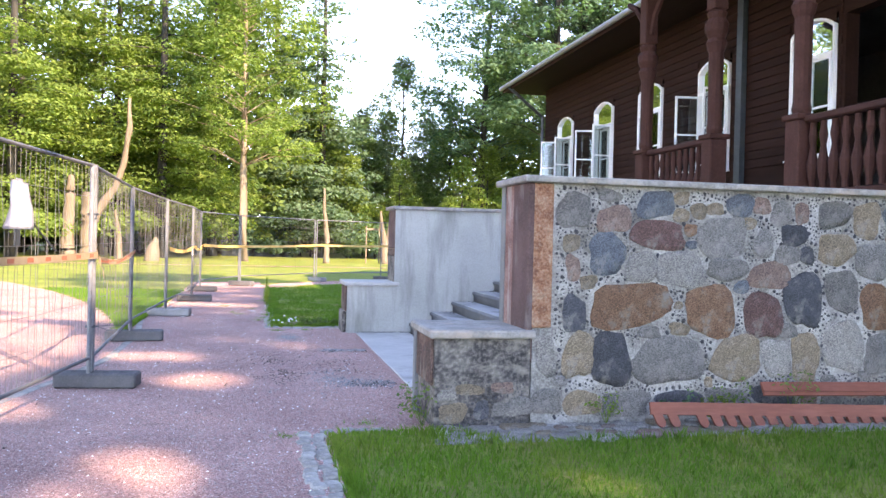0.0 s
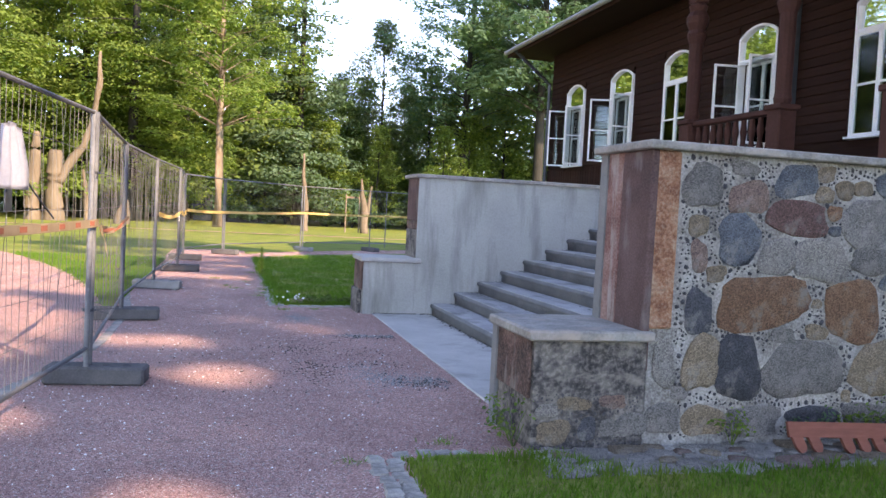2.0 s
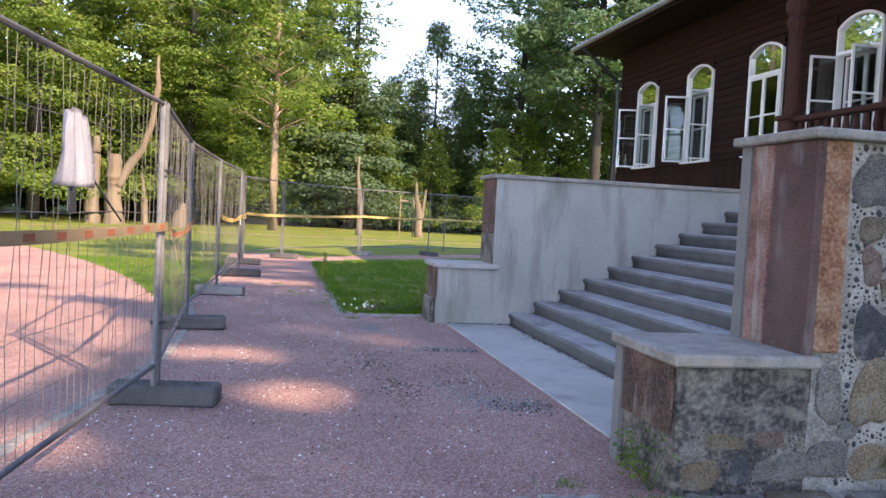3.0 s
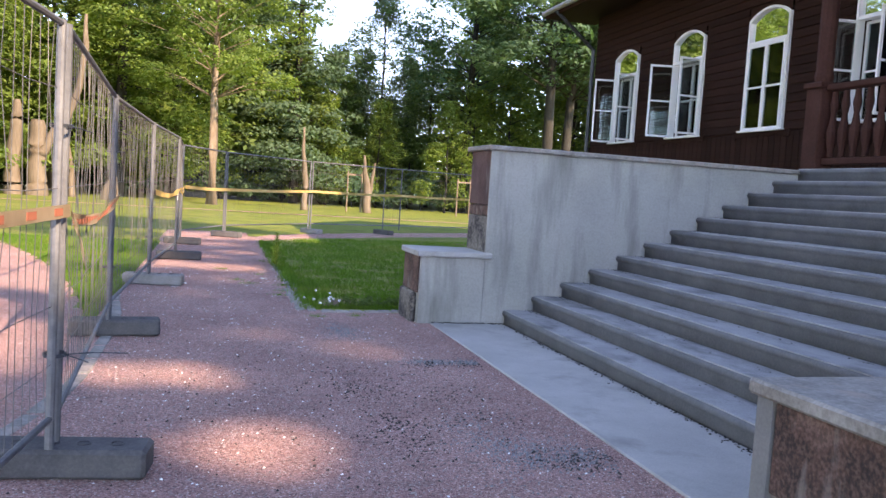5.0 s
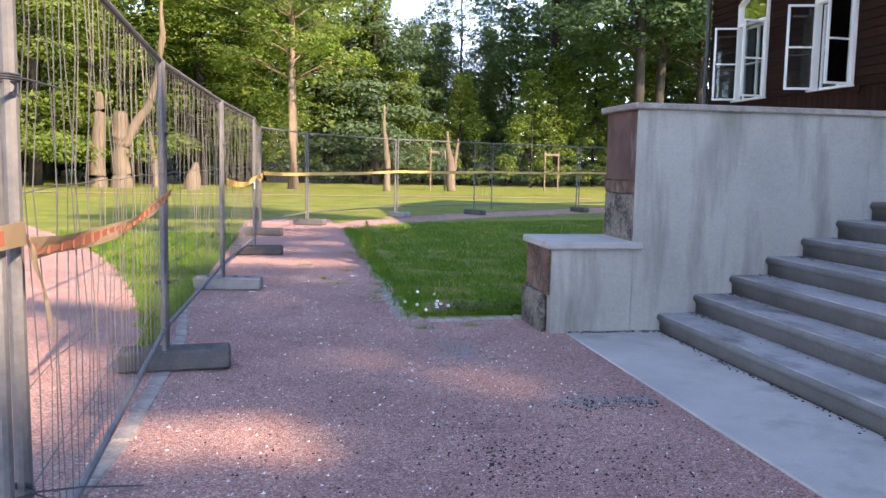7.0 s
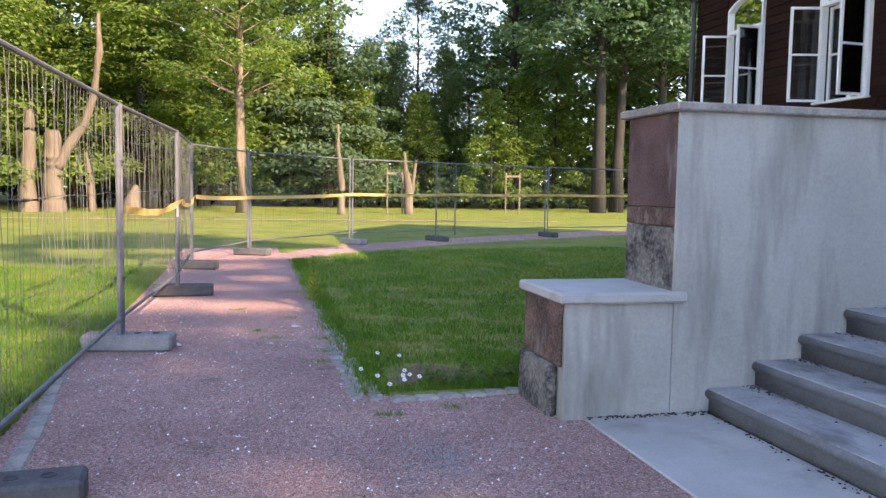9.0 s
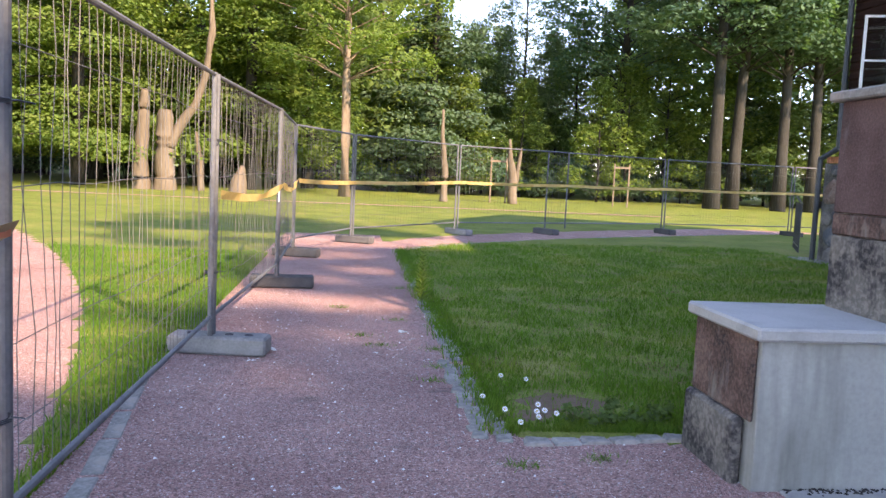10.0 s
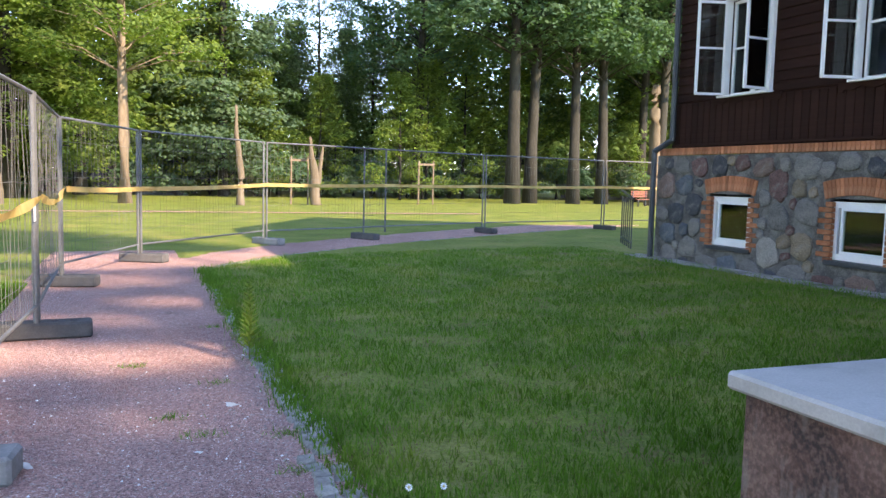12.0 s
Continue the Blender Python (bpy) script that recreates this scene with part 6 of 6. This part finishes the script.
# ---------- far things ----------
def dead_tree(x, y, parts_pts):
    t = thing("dead_trunk", "bare broken weathered tree trunk on the lawn", "tree trunk", pose(x, y, 0))
    bm = bmesh.new()
    for pts, rad in parts_pts:
        fine_p, fine_r = [], []
        for (p, q), (ra, rb) in zip(zip(pts, pts[1:]), zip(rad, rad[1:])):
            fine_p += [Vector(p).lerp(Vector(q), u / 5) for u in range(5)]
            fine_r += [ra + (rb - ra) * u / 5 for u in range(5)]
        sweep(bm, fine_p + [Vector(pts[-1])], fine_r + [rad[-1] * 0.8], 11)
    for v in bm.verts:
        v.co.x += 0.09 * noise.noise((v.co.x * 2.0 + x, v.co.y * 2.0, v.co.z * 1.1)) + 0.03 * noise.noise((v.co.x * 7.0, v.co.y * 7.0 + x, v.co.z * 3.0))
    part("trunk", bm, M["deadwood"], t, smooth=True)


dead_tree(-10.7, 41.5, [([(0, 0, -0.1), (-0.05, 0, 0.6), (0.02, 0, 2.2), (0.1, 0, 3.6), (0.06, 0, 4.6)], [0.46, 0.36, 0.3, 0.27, 0.15])])
dead_tree(-9.65, 41.5, [([(0, 0, -0.1), (0, 0, 0.7), (-0.05, 0, 2.2), (0.0, 0, 3.7)], [0.55, 0.44, 0.42, 0.36]),
                        ([(0.15, 0, 2.0), (0.7, 0, 3.1), (1.3, 0, 4.0), (1.75, 0, 5.2), (2.0, 0, 7.2), (2.05, 0, 9.0)], [0.26, 0.22, 0.2, 0.18, 0.15, 0.1])])
dead_tree(-8.2, 42.5, [([(0, 0, -0.1), (-0.1, 0, 1.5), (-0.25, 0, 2.8)], [0.22, 0.17, 0.07])])
dead_tree(-6.2, 40.5, [([(0, 0, -0.1), (0.05, 0, 0.6), (0.2, 0, 1.3)], [0.42, 0.36, 0.12])])
dead_tree(3.36, 41.5, [([(0, 0, -0.1), (0.05, 0, 1.2), (-0.08, 0, 2.2), (-0.2, 0, 4.4)], [0.2, 0.16, 0.13, 0.06])])
dead_tree(7.0, 42.5, [([(0, 0, -0.1), (-0.1, 0, 1.6), (-0.35, 0, 3.2)], [0.25, 0.18, 0.06]), ([(0, 0, 0.8), (0.25, 0, 2.2), (0.3, 0, 2.8)], [0.12, 0.09, 0.04])])
dead_tree(29.5, 47.5, [([(0, 0, -0.1), (0.05, 0, 2.0), (-0.1, 0, 5.0), (-0.1, 0, 7.5)], [0.55, 0.42, 0.36, 0.28])])


def tree_stakes(x, y):
    t = thing("tree_stakes", "pale wooden stakes with a crossbar round a sapling", "stakes", pose(x, y, 0))
    for dx in (-0.4, 0.4):
        part("stake", tube(bmesh.new(), (dx, 0, -0.1), (dx, 0, 2.3), 0.045, 0.04, 8), M["birchbark"], t)
    part("crossbar", boxed(-0.45, -0.06, 2.05, 0.45, -0.04, 2.15), M["birchbark"], t)


tree_stakes(6.3, 43.0)
tree_stakes(13.2, 44.5)


def garden_bench(x, y, rz):
    t = thing("garden_bench", "reddish wooden slatted park bench", "bench", pose(x, y, 0, 0, 0, rz))
    for k in range(4):
        part("seat_slat", boxed(-0.8, -0.05 + k * 0.11, 0.42, 0.8, 0.04 + k * 0.11, 0.455, bevel=0.006), M["scallop"], t)
    for k in range(3):
        part("back_slat", boxed(-0.8, 0.40, 0.55 + k * 0.14, 0.8, 0.435, 0.66 + k * 0.14, bevel=0.006), M["scallop"], t)
    for dx in (-0.65, 0.65):
        bm = boxed(dx - 0.03, -0.04, 0, dx + 0.03, 0.02, 0.42)
        box(bm, dx - 0.03, 0.37, 0, dx + 0.03, 0.43, 0.95)
        part("leg", bm, M["darkmetal"], t)


garden_bench(27.5, 45.5, 20)


def tarp_hut(x, y):
    t = thing("shed", "low shed with a dark blue roof among the trees", "shed", pose(x, y, 0))
    part("wall", boxed(-2.6, -1.5, 0, 2.6, 1.5, 0.9), M["darkmetal"], t)
    bm = bmesh.new()
    v = [bm.verts.new(p) for p in ((-3, -2, 0.8), (3, -2, 0.8), (2.0, 0, 2.2), (-2.0, 0, 2.2), (3, 2, 0.8), (-3, 2, 0.8))]
    bm.faces.new((v[0], v[1], v[2], v[3]))
    bm.faces.new((v[3], v[2], v[4], v[5]))
    bmesh.ops.solidify(bm, geom=list(bm.faces), thickness=0.08)
    part("roof", bm, M["blue"], t, "dark blue roof")


tarp_hut(-0.6, 57.0)
tarp_hut(34.5, 62.0)


def stair_rail(x, y):
    t = thing("iron_railing", "dark iron railing round the cellar steps at the house corner", "railing", pose(x, y, 0.15))
    for k in range(6):
        part("bar", tube(bmesh.new(), (k * 0.14, k * 0.28, 0), (k * 0.14, k * 0.28, 1.0), 0.014, seg=6), M["darkmetal"], t)
    part("handrail", tube(bmesh.new(), (-0.05, -0.1, 0.98), (0.75, 1.5, 1.12), 0.022, seg=8), M["darkmetal"], t)
    part("lower_rail", tube(bmesh.new(), (-0.02, -0.04, 0.12), (0.72, 1.44, 0.12), 0.016, seg=8), M["darkmetal"], t)


stair_rail(8.0, 18.2)
plinth_strip = put("plinth_paving", boxed(FX - 0.42, 8.0, -0.05, FX - 0.034, HY1 + 0.8, 0.14, bevel=0.01), M["mortar"])
tagged(plinth_strip, "narrow stone strip along the house foot", "paving", kind="structure")
far_path = sheet("far_walk", list(np.arange(-22, 13, 1.0)), [34.3, 34.9], lambda x, y: lawn_z(0, y) + 0.02 + 0.0 * x, M["gravel"])
tagged(far_path, "narrow pale footpath across the lawn", "path", kind="structure")

# ---------- kerb under the fence, scraps, ties ----------
road_kerb = thing("road_kerb", "row of sunken pale grey kerb stones under the mesh fence", "kerb", kind="structure")
kerb_len = boxed(-0.055, -0.24, -0.1, 0.055, 0.24, 0.008, bevel=0.012)
kerb_me = bpy.data.meshes.new("kerb_stone")
kerb_len.to_mesh(kerb_me)
kerb_len.free()
kerb_me.materials.append(M["cap"])
rq = random.Random(71)


def kerb_x(y):
    """The sunken kerb swings in towards the path and out again."""
    return -2.62 + 0.5 * sstep(0.4, 4.2, y) - 0.36 * sstep(5.6, 9.8, y)


for k in range(20):
    y = 0.3 + k * 0.5
    slope = math.degrees(math.atan2(kerb_x(y + 0.25) - kerb_x(y - 0.25), 0.5))
    place("kerb_stone", kerb_me, road_kerb, pose(kerb_x(y), y, rq.uniform(-0.006, 0.004), rq.uniform(-1, 1), rq.uniform(-2, 2), -slope + rq.uniform(-1.5, 1.5)))


def paper_scrap(x, y, s, seed):
    r = random.Random(seed)
    bm = bmesh.new()
    rows = [[bm.verts.new((s * (i / 3 - 0.5) + r.uniform(-0.1, 0.1) * s, s * 0.6 * (j / 2 - 0.5) + r.uniform(-0.08, 0.08) * s, 0.006 + r.random() * 0.25 * s)) for i in range(4)] for j in range(3)]
    for j in range(2):
        for i in range(3):
            bm.faces.new((rows[j][i], rows[j][i + 1], rows[j + 1][i + 1], rows[j + 1][i]))
    bmesh.ops.solidify(bm, geom=list(bm.faces), thickness=0.002)
    ob = put("paper_scrap", bm, M["petal"])
    ob.matrix_world = pose(x, y, gravel_z(x, y), 0, 0, r.uniform(0, 180))
    tagged(ob, "crumpled scrap of white paper on the gravel", "paper scrap", "paper scraps")


for n, (x, y, s_) in enumerate([(-0.54, 9.89, 0.085), (-1.6, 9.11, 0.075), (-0.8, 9.1, 0.04), (-0.35, 7.5, 0.03), (-1.72, 8.75, 0.06), (-0.5, 5.0, 0.04), (-1.05, 6.4, 0.045), (-0.3, 11.3, 0.04)]):
    paper_scrap(x, y, s_, 40 + n)


def path_tuft(x, y, seed):
    """A low dark tuft of weeds pushing through the gravel."""
    t = thing("path_tuft", "low dark weed tuft growing through the gravel", "weed", pose(x, y, 0), "path weeds")
    r = random.Random(seed)
    verts, faces = [], []
    for k in range(60):
        a, l = r.uniform(0, 6.28), r.uniform(0.02, 0.06)
        bx, by = r.gauss(0, 0.06), r.gauss(0, 0.03)
        sx, sy = -math.sin(a) * 0.003, math.cos(a) * 0.003
        i = len(verts)
        verts += [(bx - sx, by - sy, -0.002), (bx + sx, by + sy, -0.002), (bx + math.cos(a) * l, by + math.sin(a) * l, l * 0.7)]
        faces.append((i, i + 1, i + 2))
    c = new("leaves", mesh_of("leaves", verts, faces, M["blade"]))
    c.parent = t


for n, (x, y) in enumerate([(-0.78, 9.39), (-0.9, 9.75), (-0.42, 8.3), (-0.55, 10.5), (-0.3, 9.3), (-1.13, 11.16), (-0.35, 8.7), (-0.4, 12.6), (-0.15, 6.7), (0.3, 6.8), (-0.2, -0.1), (0.4, 0.25)]):
    path_tuft(x, y, 80 + n)


def wire_tie(x, y, z, ends):
    t = thing("wire_tie", "dark binding wire twisted round the fence posts", "wire tie", pose(x, y, z), "wire ties")
    bm = bmesh.new()
    for k in range(3):
        ring = [(0.05 * math.cos(a) - 0.01, 0.055 * math.sin(a), 0.006 * (k - 1)) for a in np.linspace(0, 6.283, 9)]
        sweep(bm, ring, [0.003] * 9, 4)
    part("winding", bm, M["darkmetal"], t)
    for e in ends:
        part("wire_end", sweep(bmesh.new(), [(0.03, 0, 0), (e[0] * 0.5, e[1] * 0.5, e[2] * 0.5 + 0.006), e], [0.003, 0.003, 0.0025], 4), M["darkmetal"], t)


wire_tie(-1.94, 2.0, 0.575, [(0.31, -0.02, 0.012), (0.14, -0.03, -0.03)])
wire_tie(-1.94, 2.0, 1.62, [(0.12, 0.05, -0.02)])
wire_tie(-2.12, 5.5, 0.6, [(0.1, -0.05, 0.02)])
wire_tie(-2.12, 5.5, 1.6, [(0.08, 0.1, 0.0)])
wire_tie(-2.045, 9.0, 0.62, [(0.1, -0.04, 0.01)])
wire_tie(-2.045, 9.0, 1.6, [(0.09, 0.03, -0.02)])
part("strap", sweep(bmesh.new(), [(-2.1, 0.36, 1.58), (-2.06, 0.62, 1.44), (-2.02, 0.95, 1.29)], [0.007, 0.006, 0.006], 5), M["darkmetal"],
     thing("dark_cord", "dark cord hanging slack along the mesh fence", "cord"))
